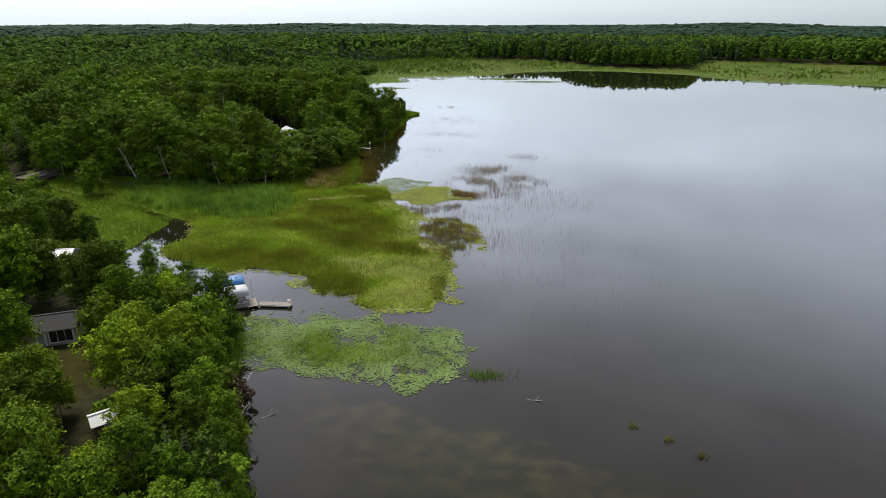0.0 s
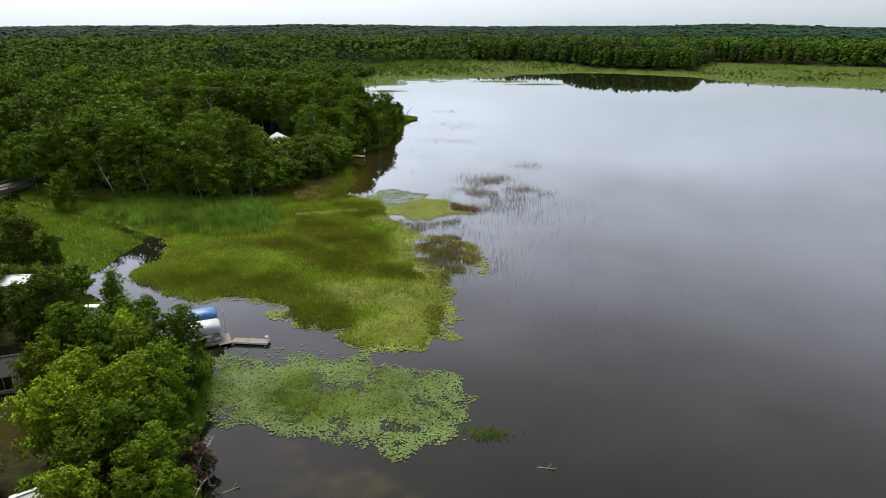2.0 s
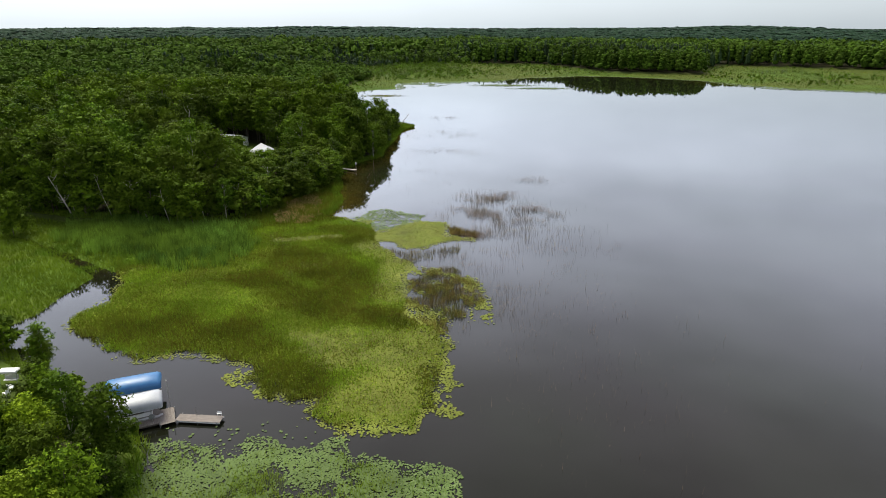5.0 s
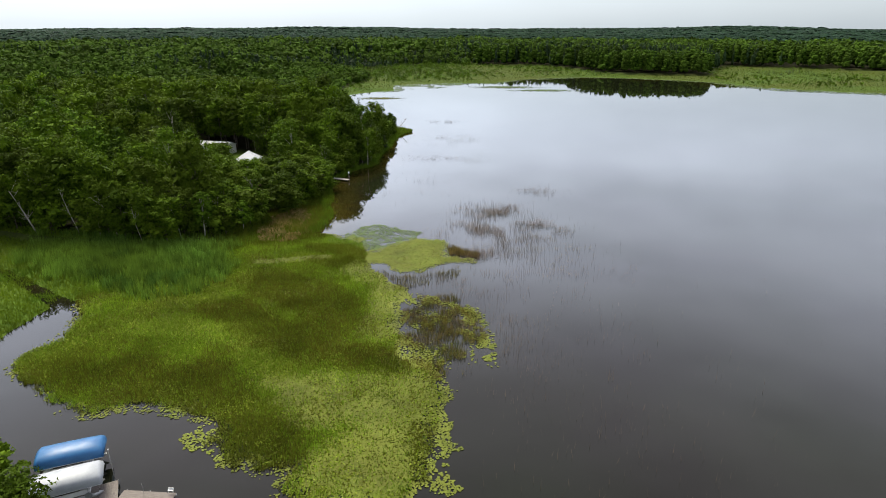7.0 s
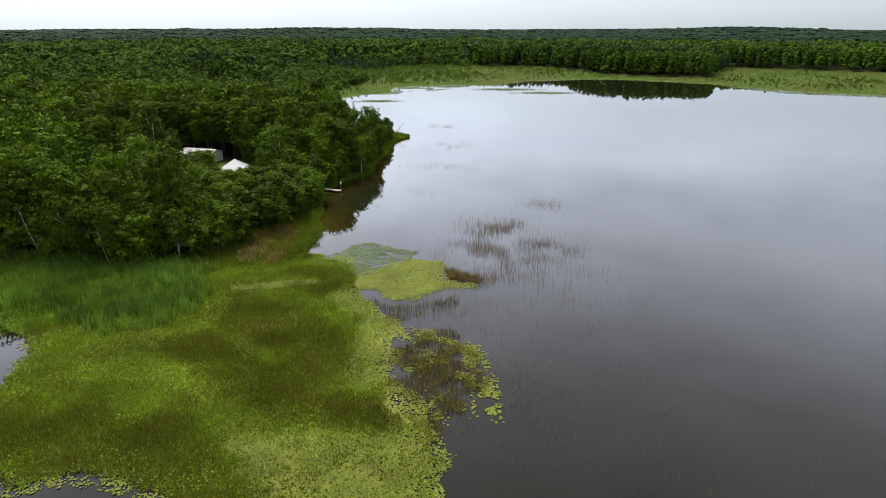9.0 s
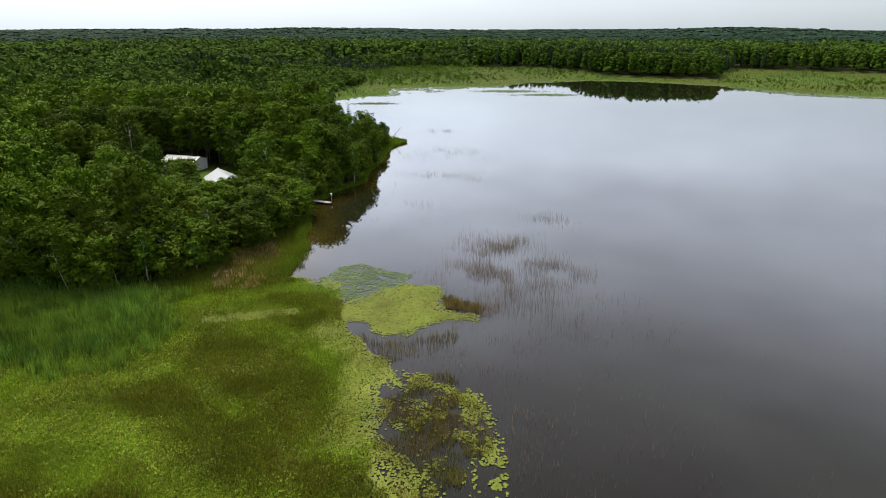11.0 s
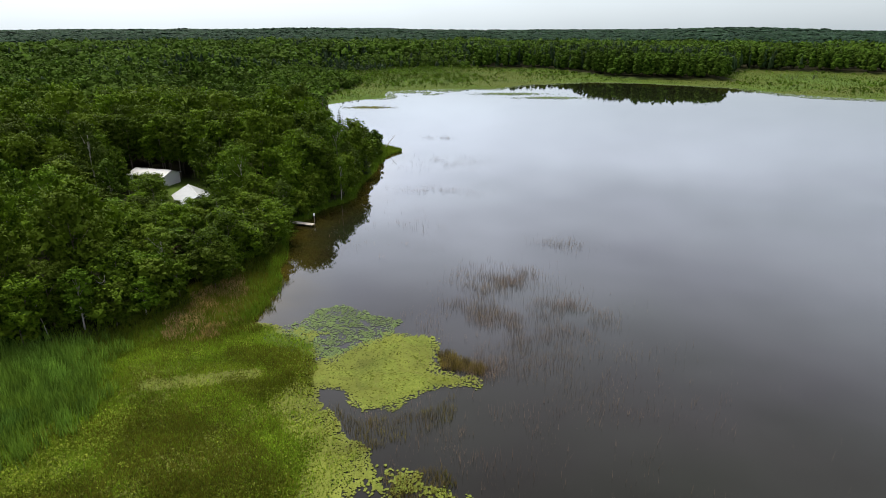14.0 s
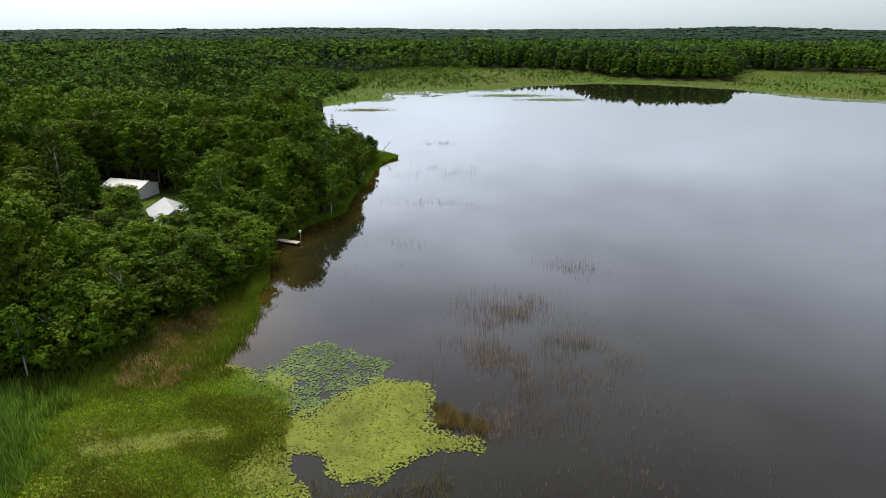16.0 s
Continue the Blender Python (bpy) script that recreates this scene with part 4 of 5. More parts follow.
PATCH = [(-30, 78), (-19.6, 77.6), (-7.4, 76.8), (0.6, 74.4), (2.9, 68.9), (1.9, 62.3), (-4.7, 59.6), (-12.9, 62), (-20.2, 63.6), (-26.7, 65.5), (-28, 72)]
rng = np.random.RandomState(21)


def along(lines, x, y, top=1.25):
    """1 on bands that follow lines (points, half-width), falling to 0 outside them."""
    f = np.zeros(np.shape(x))
    for line, half in lines:
        f = np.maximum(f, top - (away(line, x, y, False) / half) ** 2)
    return f


def rushy(x, y):
    """Where dark rushes stand in the beds: 0 to 1."""
    f = along((([(-47, 102.5), (-38, 101.5), (-28, 100.5), (-22.5, 94), (-17, 88.8)], 5.2), ([(-33, 121.5), (-23.5, 112.2), (-13, 107), (-6, 105.5)], 3.8), ([(-31, 131.5), (-24, 127), (-17, 122), (-14.5, 115)], 5.4),
               ([(-24, 146.5), (-18.5, 145.5), (-14.8, 139.5)], 2.7), ([(-1.5, 92), (-1.0, 85)], 1.6), ([(-23, 140.2), (-19, 138)], 1.6)), x, y)
    return np.clip(f + (rough(x, y, 5, 1) - 0.5) * 1.7, 0, 1)


def paley(x, y):
    """Where pale floating leaves crowd the bed: 0 to 1."""
    f = along((([(-13, 97.5), (-4, 97), (-5, 90), (-8, 85)], 6.2), ([(-14.5, 136.5), (-8.8, 128.5), (-8.2, 121), (-9.0, 113)], 3.3), ([(-32.5, 139.2), (-27, 140.3), (-21.5, 141.6)], 1.5), ([(-18.5, 101), (-13, 96)], 2.6)), x, y, 1.2)
    return np.clip(f + (rough(x, y, 4, 5) - 0.5) * 1.3, 0, 1)


def lush(x, y):
    """Where fresh green leaves fill the bed between the rushes: 0 to 1."""
    f = along((([(-52, 113), (-37, 114.5), (-28, 112.4), (-19.5, 103)], 3.0), ([(-44, 121), (-36, 124), (-33, 132)], 3.2), ([(-52, 105), (-50, 109)], 3.0)), x, y, 1.2)
    return np.clip(f + (rough(x, y, 4, 6) - 0.5) * 1.4, 0, 1)


def fringe(poly, x, y, w=2.4):
    return signed(poly, x, y) + (rough(x, y, 3.2, 2) - 0.5) * 2 * w


# weed mat under the main bed, its edge uneven
mx_, my_ = np.meshgrid(np.arange(-64, 8, 0.42), np.arange(58, 160, 0.42))
mz = 0.006 + 0.015 * rough(mx_, my_, 2.0, 4)
inb = np.maximum(fringe(BED, mx_, my_) - 1.9, fringe(ISLE, mx_, my_, 1.2) - 1.2) > 0
kk = (np.arange(mx_.shape[0] - 1)[:, None] * mx_.shape[1] + np.arange(mx_.shape[1] - 1)).ravel()
cell = inb[:-1, :-1].ravel() & inb[1:, 1:].ravel() & inb[1:, :-1].ravel() & inb[:-1, 1:].ravel()
kk = kk[cell]
W_ = mx_.shape[1]
quads = np.stack([kk, kk + 1, kk + W_ + 1, kk + W_], 1)
used, quads = np.unique(quads, return_inverse=True)
mat_ob = new("floating_weed_mat", np_mesh("floating_weed_mat", np.stack([mx_.ravel(), my_.ravel(), mz.ravel()], 1)[used], quads.reshape(-1, 4), M["mat"], True, padness=("POINT", np.clip(0.55 - 0.55 * rushy(mx_.ravel(), my_.ravel()) - 0.35 * paley(mx_.ravel(), my_.ravel()) + 0.45 * lush(mx_.ravel(), my_.ravel()), 0, 1)[used])))
tagged(mat_ob, "mottled green floating weed mat in the shallow bay", "water plants", kind="stuff")

# floating leaves: crowded on the outer bed, scattered along its edges
x, y = scatter(rng, BED, 58)
f = fringe(BED, x, y)
rim = np.clip(1.5 - np.abs(f - 0.6) / 1.6, 0, 1) * (x > -30)
ok = (f > -0.5) & (rng.rand(len(x)) < np.maximum(np.clip(0.004 + 0.95 * paley(x, y), 0, 1), 0.75 * rim * np.clip((rough(x, y, 2.0, 6) - 0.3) * 4, 0.05, 1)) * (1 - 0.6 * rushy(x, y)))
pads("lily_pads", rng, x[ok], y[ok], 0.115, M["pad"], "yellow-green lily pads crowding the shallow bay")
x, y = scatter(rng, ISLE, 62)
f = fringe(ISLE, x, y, 2.0)
ok = (f > 0) & (rng.rand(len(x)) < np.clip(0.12 + f / 1.8, 0, 1) * np.where(x > 1.5, 0.75, 1) * np.clip((rough(x, y, 1.6, 6) - 0.12) * 5, 0.25, 1))
pads("lily_pads", rng, x[ok], y[ok], 0.115, M["pad"], "patch of yellow-green lily pads on open water")
x, y = scatter(rng, ISLE_BACK, 30)
ok = (fringe(ISLE_BACK, x, y, 2.0) > 0) & (rng.rand(len(x)) < np.clip((rough(x, y, 2.2, 3) - 0.18) * 2.8, 0.08, 1.0))
pads("lily_pads", rng, x[ok], y[ok], 0.115, M["pad_pale"], "thin pale lily pads with open water between")
x, y = scatter(rng, PATCH, 66)
f = fringe(PATCH, x, y)
open_ = np.clip((rough(x, y, 2.6, 6) - 0.33) * 6, 0, 1)
ok = (f > -0.6) & (rng.rand(len(x)) < np.clip(0.45 + f / 3, 0.08, 0.95) * np.maximum(open_, 0.10))
pads("lily_pads", rng, x[ok], y[ok], 0.105, M["pad_pale"], "pale green lily pads with open water between", lambda u, v: (u > -1.2) & (u < 3.2) & (v > 62) & (v < 71))
# clusters of pads round the reedy corner
RIM = [(-4.5, 124), (1.2, 123), (4.3, 119.7), (5.3, 113), (5.7, 109.4), (6.3, 105.9)]
x, y = rng.uniform(-7, 9, 14000), rng.uniform(101, 127, 14000)
near_ = np.clip(1.25 - away(RIM, x, y, False) / 1.7, 0, 1)
ok = (rng.rand(len(x)) < near_ * np.clip((rough(x, y, 2.4, 2) - 0.47) * 9, 0, 1)) | ((rng.rand(len(x)) < 0.30 * np.clip((rough(x, y, 2.0, 4) - 0.45) * 6, 0, 1)) & inside(REEDY, x, y)) | ((rng.rand(len(x)) < 0.5 * np.clip((rough(x, y, 2.4, 5) - 0.30) * 4, 0, 1)) & (np.hypot(x + 4.2, (y - 106) * 0.7) < 3.4))
pads("lily_pads", rng, x[ok], y[ok], 0.14, M["pad"], "loose clusters of lily pads round the reedy corner", lambda u, v: away(RIM, u, v, False) < 1.6)
for (ax, ay, sx_, sy_, cnt) in ((-27, 76, 3, 1.2, 90), (-20, 79.5, 4, 1.0, 40)):
    x, y = rng.normal(ax, sx_, cnt), rng.normal(ay, sy_, cnt)
    ok = lake_depth(x, y) > 0.5
    pads("lily_pads", rng, x[ok], y[ok], 0.15, M["pad_pale"], "few pale lily pads floating near the dock")


def low_leaves(name, rng, x, y, size, mat, label, lift=0.22):
    """Short leaves at all tilts just over the water, one small triangle each, in one mesh."""
    k = len(x)
    p = np.stack([x, y, 0.04 + lift * rng.rand(k) ** 1.5], 1)
    nrm = unit(rng.normal(size=(k, 3)) * 0.55 + np.array([0, 0, 1.0]))
    t = unit(np.cross(nrm, rng.normal(size=(k, 3))))
    q = np.cross(nrm, t)
    a = (size * rng.uniform(0.6, 1.4, k))[:, None]
    V = np.stack([p - t * a - q * a * 0.5, p + t * a - q * a * 0.4, p + q * a * 0.9], 1).reshape(-1, 3)
    me = np_mesh(name, V, np.arange(3 * k).reshape(-1, 3), mat, tint=("FACE", rough(x, y, 8, 3)))
    return tagged(new(name, me), label, "water plants", kind="stuff")


x, y = scatter(rng, BED, 40)
f, u = fringe(BED, x, y), rng.rand(len(x))
ok = (f > 0.8) & (u < np.clip(0.30 + 0.70 * lush(x, y) - 0.3 * rushy(x, y), 0.05, 1) * (1 - 0.8 * paley(x, y)))
low_leaves("water_weed", rng, x[ok], y[ok], 0.10, M["weed"], "green leafy water weed filling the shallow bay")
x, y = scatter(rng, BED, 44)
ok = (fringe(BED, x, y) > 0.6) & (rng.rand(len(x)) < 0.95 * lush(x, y))
low_leaves("lush_leaves", rng, x[ok], y[ok], 0.10, M["lush"], "fresh yellow-green leaves between the rush stands", 0.35)
x, y = scatter(rng, BED, 22)
ok = (fringe(BED, x, y) > 0.8) & (rng.rand(len(x)) < 0.1 + 0.9 * rushy(x, y))
low_leaves("olive_weed", rng, x[ok], y[ok], 0.10, M["rush"], "olive brown water weed between the rushes")
x, y = scatter(rng, BED, 80)
ok = (fringe(BED, x, y) > 0.6) & (rng.rand(len(x)) < (0.10 + 0.90 * rushy(x, y)) * (1 - 0.8 * paley(x, y)))
blades("rushes", rng, x[ok], y[ok], 0 * x[ok], 0.55, 0.030, M["rush"], "dark olive rushes standing among lily pads", "rushes")
x, y = scatter(rng, BED, 90)
ok = (fringe(BED, x, y) > 1.2) & (rng.rand(len(x)) < np.clip(0.75 - 0.45 * rushy(x, y), 0, 1) * (1 - 0.85 * paley(x, y)))
blades("sedge", rng, x[ok], y[ok], 0 * x[ok], 0.42, 0.034, M["weed"], "green sedge in the shallow bay", "sedge")
# brown rushes in the water at the corners of the beds
x, y = scatter(rng, REEDY, 64)
ok = (fringe(REEDY, x, y, 4.5) > 0) & (rng.rand(len(x)) < np.clip((rough(x, y, 3.0, 2) - 0.30) * 2.6, 0.05, 0.9))
blades("rushes", rng, x[ok], y[ok], 0 * x[ok], 0.75, 0.017, M["rush_brown"], "brown rushes standing in the water at the bed's corner", "rushes", 0.2)
x, y = scatter(rng, REEDY, 26)
ok = (fringe(REEDY, x, y, 4.0) > 0.3) & (rng.rand(len(x)) < np.clip((rough(x, y, 3.4, 4) - 0.34) * 3, 0, 0.9))
blades("rushes", rng, x[ok], y[ok], 0 * x[ok], 0.6, 0.028, M["rush"], "olive rushes among the brown ones at the bed's corner", "rushes", 0.3)
CORNER = [(0.5, 147.5), (4, 146), (7.5, 143.5), (6.5, 141.6), (1.5, 143)]
x, y = scatter(rng, CORNER, 90)
ok = fringe(CORNER, x, y, 1.2) > 0
blades("rushes", rng, x[ok], y[ok], 0 * x[ok], 0.9, 0.022, M["rush_brown"], "brownish rushes beside the lily pad patch", "rushes", 0.18)
SLACK = [(-12, 137), (-6.5, 133), (0, 134.5), (4, 138.5), (3, 133), (-3, 129), (-7, 128), (-9, 131)]
x, y = scatter(rng, SLACK, 26)
ok = (fringe(SLACK, x, y, 1.5) > 0) & (rng.rand(len(x)) < np.clip((rough(x, y, 2.6, 5) - 0.3) * 3, 0, 1))
blades("rushes", rng, x[ok], y[ok], 0 * x[ok], 0.7, 0.018, M["rush_brown"], "thin brown rushes between the lily beds", "rushes", 0.18)
x, y = scatter(rng, PATCH, 130)
ok = (fringe(PATCH, x, y) > 0.8) & (rng.rand(len(x)) < np.clip((rough(x, y, 5, 5) - 0.2) * 1.8 - np.abs(y - 69.0 + 0.12 * (x + 14)) / 12, 0.05, 1) * np.where(x > -5, 0.35, 1))
blades("sedge", rng, x[ok], y[ok], 0 * x[ok], 0.50, 0.020, M["weed"], "green sedge standing among pale lily pads", "sedge")
x, y = rng.normal(4.6, 1.3, 500), rng.normal(62.9, 0.6, 500)
blades("sedge_tuft", rng, x, y, 0 * x, 0.55, 0.026, M["sedge"], "small green sedge clump standing in the water", "sedge", 0.3)
x, y = np.concatenate([rng.normal(a_, 0.35, 60) for a_ in (19.6, 22.7, 25.0)]), np.concatenate([rng.normal(b_, 0.25, 60) for b_ in (53.3, 51.1, 48.6)])
blades("rush_tuft", rng, x, y, 0 * x, 0.5, 0.03, M["rush"], "small brown-green rush clumps in open water", "rushes", 0.3)
# marsh grass and cattails
x, y = scatter(rng, NEAR_MARSH, 18)
d = lake_depth(x, y)
ok = (d < 0.3) & ((ground_z(x, y) > -0.03) | ((x < -59) & (x > -91) & (rough(x, y, 3, 5) > 0.36))) & (signed(NEAR_MARSH, x, y) > -3.5) & (y > 90) & ~inside(LAWN, x, y)
blades("marsh_grass", rng, x[ok], y[ok], np.maximum(ground_z(x[ok], y[ok]), -0.05), 0.6, 0.07, M["sedge"], "bright green marsh grass along the stream", "marsh grass", 0.45)
CATTAILS = [(-74, 137), (-64, 131), (-54, 127.5), (-46, 124.5), (-38, 126.5), (-37.5, 138), (-41, 148), (-54, 149), (-80, 149)]
x, y = scatter(rng, CATTAILS, 46)
ok = (rng.rand(len(x)) < np.clip(fringe(CATTAILS, x, y, 5) / 6 + 0.25, 0, 1)) & (away(CHANNEL, x, y, False) > 2)
blades("cattails", rng, x[ok], y[ok], np.maximum(ground_z(x[ok], y[ok]), -0.1), 1.7, 0.065, M["cattail"], "tall blue-green cattails at the edge of the wood", "cattails", 0.18)
SHORE_SEDGE = [(-44, 141), (-36, 147), (-25, 152), (-24, 164), (-28, 184), (-33, 190), (-37, 170), (-44, 156)]
x, y = scatter(rng, SHORE_SEDGE, 22)
ok = fringe(SHORE_SEDGE, x, y) > 0
blades("shore_sedge", rng, x[ok], y[ok], np.maximum(ground_z(x[ok], y[ok]), -0.1), 0.95, 0.05, M["rush"], "olive green sedge between the wood and the bay", "sedge", 0.2)
STRAW = [(-37, 150), (-30, 151), (-27.5, 157), (-29, 165), (-33, 170), (-36, 162)]
x, y = scatter(rng, STRAW, 60)
ok = (fringe(STRAW, x, y, 3.5) > 0) & (rng.rand(len(x)) < np.clip((rough(x, y, 3, 3) - 0.36) * 4, 0.05, 1))
blades("dry_reeds", rng, x[ok], y[ok], np.maximum(ground_z(x[ok], y[ok]), 0), 0.75, 0.040, M["straw"], "patch of dry straw-coloured reeds on the shore", "reeds", 0.2)
# reed fringe on the shore
x, y = rng.uniform(-70, -8, 330000), rng.uniform(28, 305, 330000)
d = lake_depth(x, y)
ok = (d > -1.5) & (d < 0.6) & ((y > 155) | (y < 80)) & in_view(x, y)
blades("shore_reeds", rng, x[ok], y[ok], np.maximum(ground_z(x[ok], y[ok]), -0.2), 1.1, 0.06, M["sedge"], "green reeds fringing the lake shore", "reeds", 0.32)
POINT = [(-25, 256), (-20, 264), (-13.5, 280), (-18.5, 287), (-28, 292)]
x, y = scatter(rng, POINT, 110)
ok = fringe(POINT, x, y, 1) > 0
blades("point_reeds", rng, x[ok], y[ok], 0 * x[ok], 0.9, 0.10, M["sedge"], "bright green reeds on the tip of the point", "reeds", 0.4)
# thin rushes standing in open water
THIN = ((11, 171, 6, 6, 4.0), (20.5, 159, 5, 6, 3.0), (9, 157, 8, 7, 2.6), (14, 150, 11, 8, 1.8), (18, 140, 16, 16, 0.16), (23, 188, 6, 4, 0.9), (1, 228, 12, 5, 0.5), (-1, 305, 4, 3, 1.6), (0, 262, 14, 9, 0.28),
        (-8, 196, 12, 14, 0.14), (7, 112, 5, 13, 0.8), (0, 131, 9, 5, 1.6), (6, 143, 4, 3, 3.5), (13, 100, 9, 20, 0.10), (22, 110, 16, 30, 0.06))
xs, ys = [], []
for cx, cy, a, b, dens in THIN:
    k = int(a * b * 4 * dens * 9)
    u, v = rng.normal(cx, a * 0.6, k), rng.normal(cy, b * 0.6, k)
    g_ = rng.rand(k) < np.clip((rough(u, v, 4.5, 2) - 0.36) * 2.6, 0, 1)
    xs.append(u[g_])
    ys.append(v[g_])
x, y = np.concatenate(xs), np.concatenate(ys)
ok = lake_depth(x, y) > 1
blades("thin_rushes", rng, x[ok], y[ok], 0 * x[ok], 1.05, 0.010, M["reed_brown"], "thin brownish rushes standing in open water", "rushes", 0.14)
# tussocks and low shrubs on the far meadow
x, y = scatter(rng, FAR_MEADOW[:-2] + [(250, 440), (0, 480)], 0.42)
ok = inside(FAR_MEADOW, x, y) & (lake_depth(x, y) < -1) & in_view(x, y, 0.78)
x, y = x[ok], y[ok]
hh = 0.5 + 0.7 * rough(x, y, 30, 2)
blades("meadow_sedge", rng, x, y, ground_z(x, y), hh, 0.12, M["meadow_sedge"], "green sedge tussocks on the far marsh meadow", "sedge", 0.5)
k = 9000
x, y = rng.uniform(-90, 420, k), rng.uniform(400, 700, k)
ok = inside(FAR_MEADOW, x, y) & (lake_depth(x, y) < -8) & (rng.rand(k) < np.clip((rough(x, y, 38, 4) - 0.42 + 0.42 * np.clip((60 - x) / 60, 0, 1)) * 2.2, 0.01, 1) * np.clip(-lake_depth(x, y) / 60, 0.05, 1)) & in_view(x, y, 0.78)
x, y = x[ok], y[ok]
d = unit(rng.normal(size=(len(x) * 30, 3)) + np.array([0, 0, 0.5])).reshape(len(x), 30, 3)
hs = rng.uniform(0.7, 2.2, len(x)) + 1.8 * np.clip(-lake_depth(x, y) / 120, 0, 1) * (x < 30)
pos = (d * hs[:, None, None] * np.array([0.45, 0.45, 0.55]) + np.stack([x, y, ground_z(x, y) + hs * 0.5], 1)[:, None, :]).reshape(-1, 3)
a_ = rng.normal(size=pos.shape) * 0.28
b_ = rng.normal(size=pos.shape) * 0.28
me = np_mesh("meadow_shrubs", np.stack([pos - a_, pos + a_, pos + b_], 1).reshape(-1, 3), np.arange(len(pos) * 3).reshape(-1, 3), M["leaf_aspen"], tint=("FACE", np.repeat(rng.rand(len(x)), 30)))
tagged(new("meadow_shrubs", me), "low green shrubs scattered over the far meadow", "shrubs", kind="stuff")
# flat pads off the far meadow
FAR_PADS = [(-33, 440), (-5, 452), (12, 480), (8, 490), (-30, 474)]
x, y = scatter(rng, FAR_PADS, 2.6)
ok = (fringe(FAR_PADS, x, y, 6) > 0) & (rng.rand(len(x)) < np.clip((rough(x, y, 14, 3) - 0.36) * 5, 0, 1))
pads("lily_pads", rng, x[ok], y[ok], 0.5, M["pad_pale"], "pale lily pads off the far marsh")
x, y = rng.normal(-38, 6, 500), rng.normal(394, 2.6, 500)
pads("lily_pads", rng, x, y, 0.4, M["rush"], "dark olive floating leaves near the far shore")
x, y = rng.uniform(-40, 330, 60000), rng.uniform(405, 560, 60000)
d = lake_depth(x, y)
ok = (d > 0.5) & (d < 3 + 9 * rough(x, y, 30, 2) * (1 + (x > 200)))
pads("lily_pads", rng, x[ok], y[ok], 0.5, M["pad_pale"], "pale lily pads along the far marsh shore")
x, y = np.concatenate([rng.normal(40, 10, 900), rng.normal(62, 9, 700)]), np.concatenate([rng.normal(461, 3.5, 900), rng.normal(440, 3.0, 700)])
pads("lily_pads", rng, x, y, 0.5, M["pad_pale"], "pale floating lily pads off the far marsh")
for i in range(20):
    x, y = 262 + 55 * rng.rand(), 598 - 45 * rng.rand()
    plant("spruce", x, y, rng.uniform(0.18, 0.42), 1.2, group="small spruces on the meadow", label="small dark spruce standing on the marsh meadow")



# ---- docks, boats and buildings ----
def turned(x, y, z, deg):
    return pose(x, y, z, 0, 0, deg)


def deck(bm, length, width, plank=0.14, z=0.0, x0=0.0):
    """Planks across a walkway that runs along x from x0."""
    k = int(length / plank)
    for i in range(k):
        box(bm, (plank * 0.90, width * (1 + 0.012 * math.sin(i * 3.1)), 0.035), pose(x0 + (i + 0.5) * plank, 0.01 * math.sin(i * 1.7), z + 0.004 * math.sin(i * 2.3), 0, 0, 0.4 * math.sin(i * 5.0)))
    return bm


def dock(x, y, deg, length, width, label, white_edge=False, top=0.38):
    """A run of dock: planks on stringers on posts that stand on the lake bed."""
    t = thing("dock", turned(x, y, 0, deg), label, "dock", "docks by the boat lifts")
    part("deck", deck(bmesh.new(), length, width, z=top), M["grey_wood"], t)
    for sgn in (-1, 1):
        part("stringer", boxes([((length, 0.05, 0.16), pose(length / 2, sgn * (width / 2 - 0.04), top - 0.10))]), M["white" if white_edge else "dark_wood"], t, "white side board" if white_edge else "dark timber stringer")
    for fx in (0.06, 0.5, 0.94):
        for sgn in (-1, 1):
            part("post", rods([((length * fx, sgn * (width / 2 + 0.03), -1.6), (length * fx, sgn * (width / 2 + 0.03), top + 0.12), 0.035)]), M["steel"], t)
    return t


main_dock = dock(-36.3, 78.3, 24, 7.6, 1.15, "weathered grey plank dock beside the boat lifts")
dock(-28.75, 80.6, 116, 3.0, 1.5, "short weathered grey dock section set crosswise")
end_dock = dock(-28.2, 81.7, -4, 4.9, 1.2, "grey plank dock end with white side boards", True)
bench = thing("dock_bench", turned(-23.7, 81.85, 0.57, -4) @ Matrix.Scale(0.55, 4), "small pale bench on the end of the dock", "bench")
part("seat", boxes([((0.9, 0.32, 0.04), pose(0, 0, 0.42))]), M["white"], bench)
part("backrest", boxes([((0.9, 0.04, 0.30), pose(0, 0.17, 0.66))]), M["white"], bench)
for sx in (-0.38, 0.38):
    part("leg", boxes([((0.05, 0.30, 0.42), pose(sx, 0, 0.21))]), M["alu"], bench)
mast = thing("flag_pole", turned(-29.9, 83.9, -1.4, 0), "slim pale pole standing beside the boat lift", "pole")
part("pole", rods([((0, 0, 0), (0, 0, 4.9), 0.045, 0.03)]), M["alu"], mast)
part("cap", rods([((0, 0, 4.9), (0, 0, 5.0), 0.06)]), M["white"], mast)
rodholder = thing("dock_post", turned(-26.2, 81.9, -0.8, 0), "thin post at the edge of the dock", "post")
part("pole", rods([((0, 0, 0), (0, 0, 2.2), 0.03)]), M["steel"], rodholder)


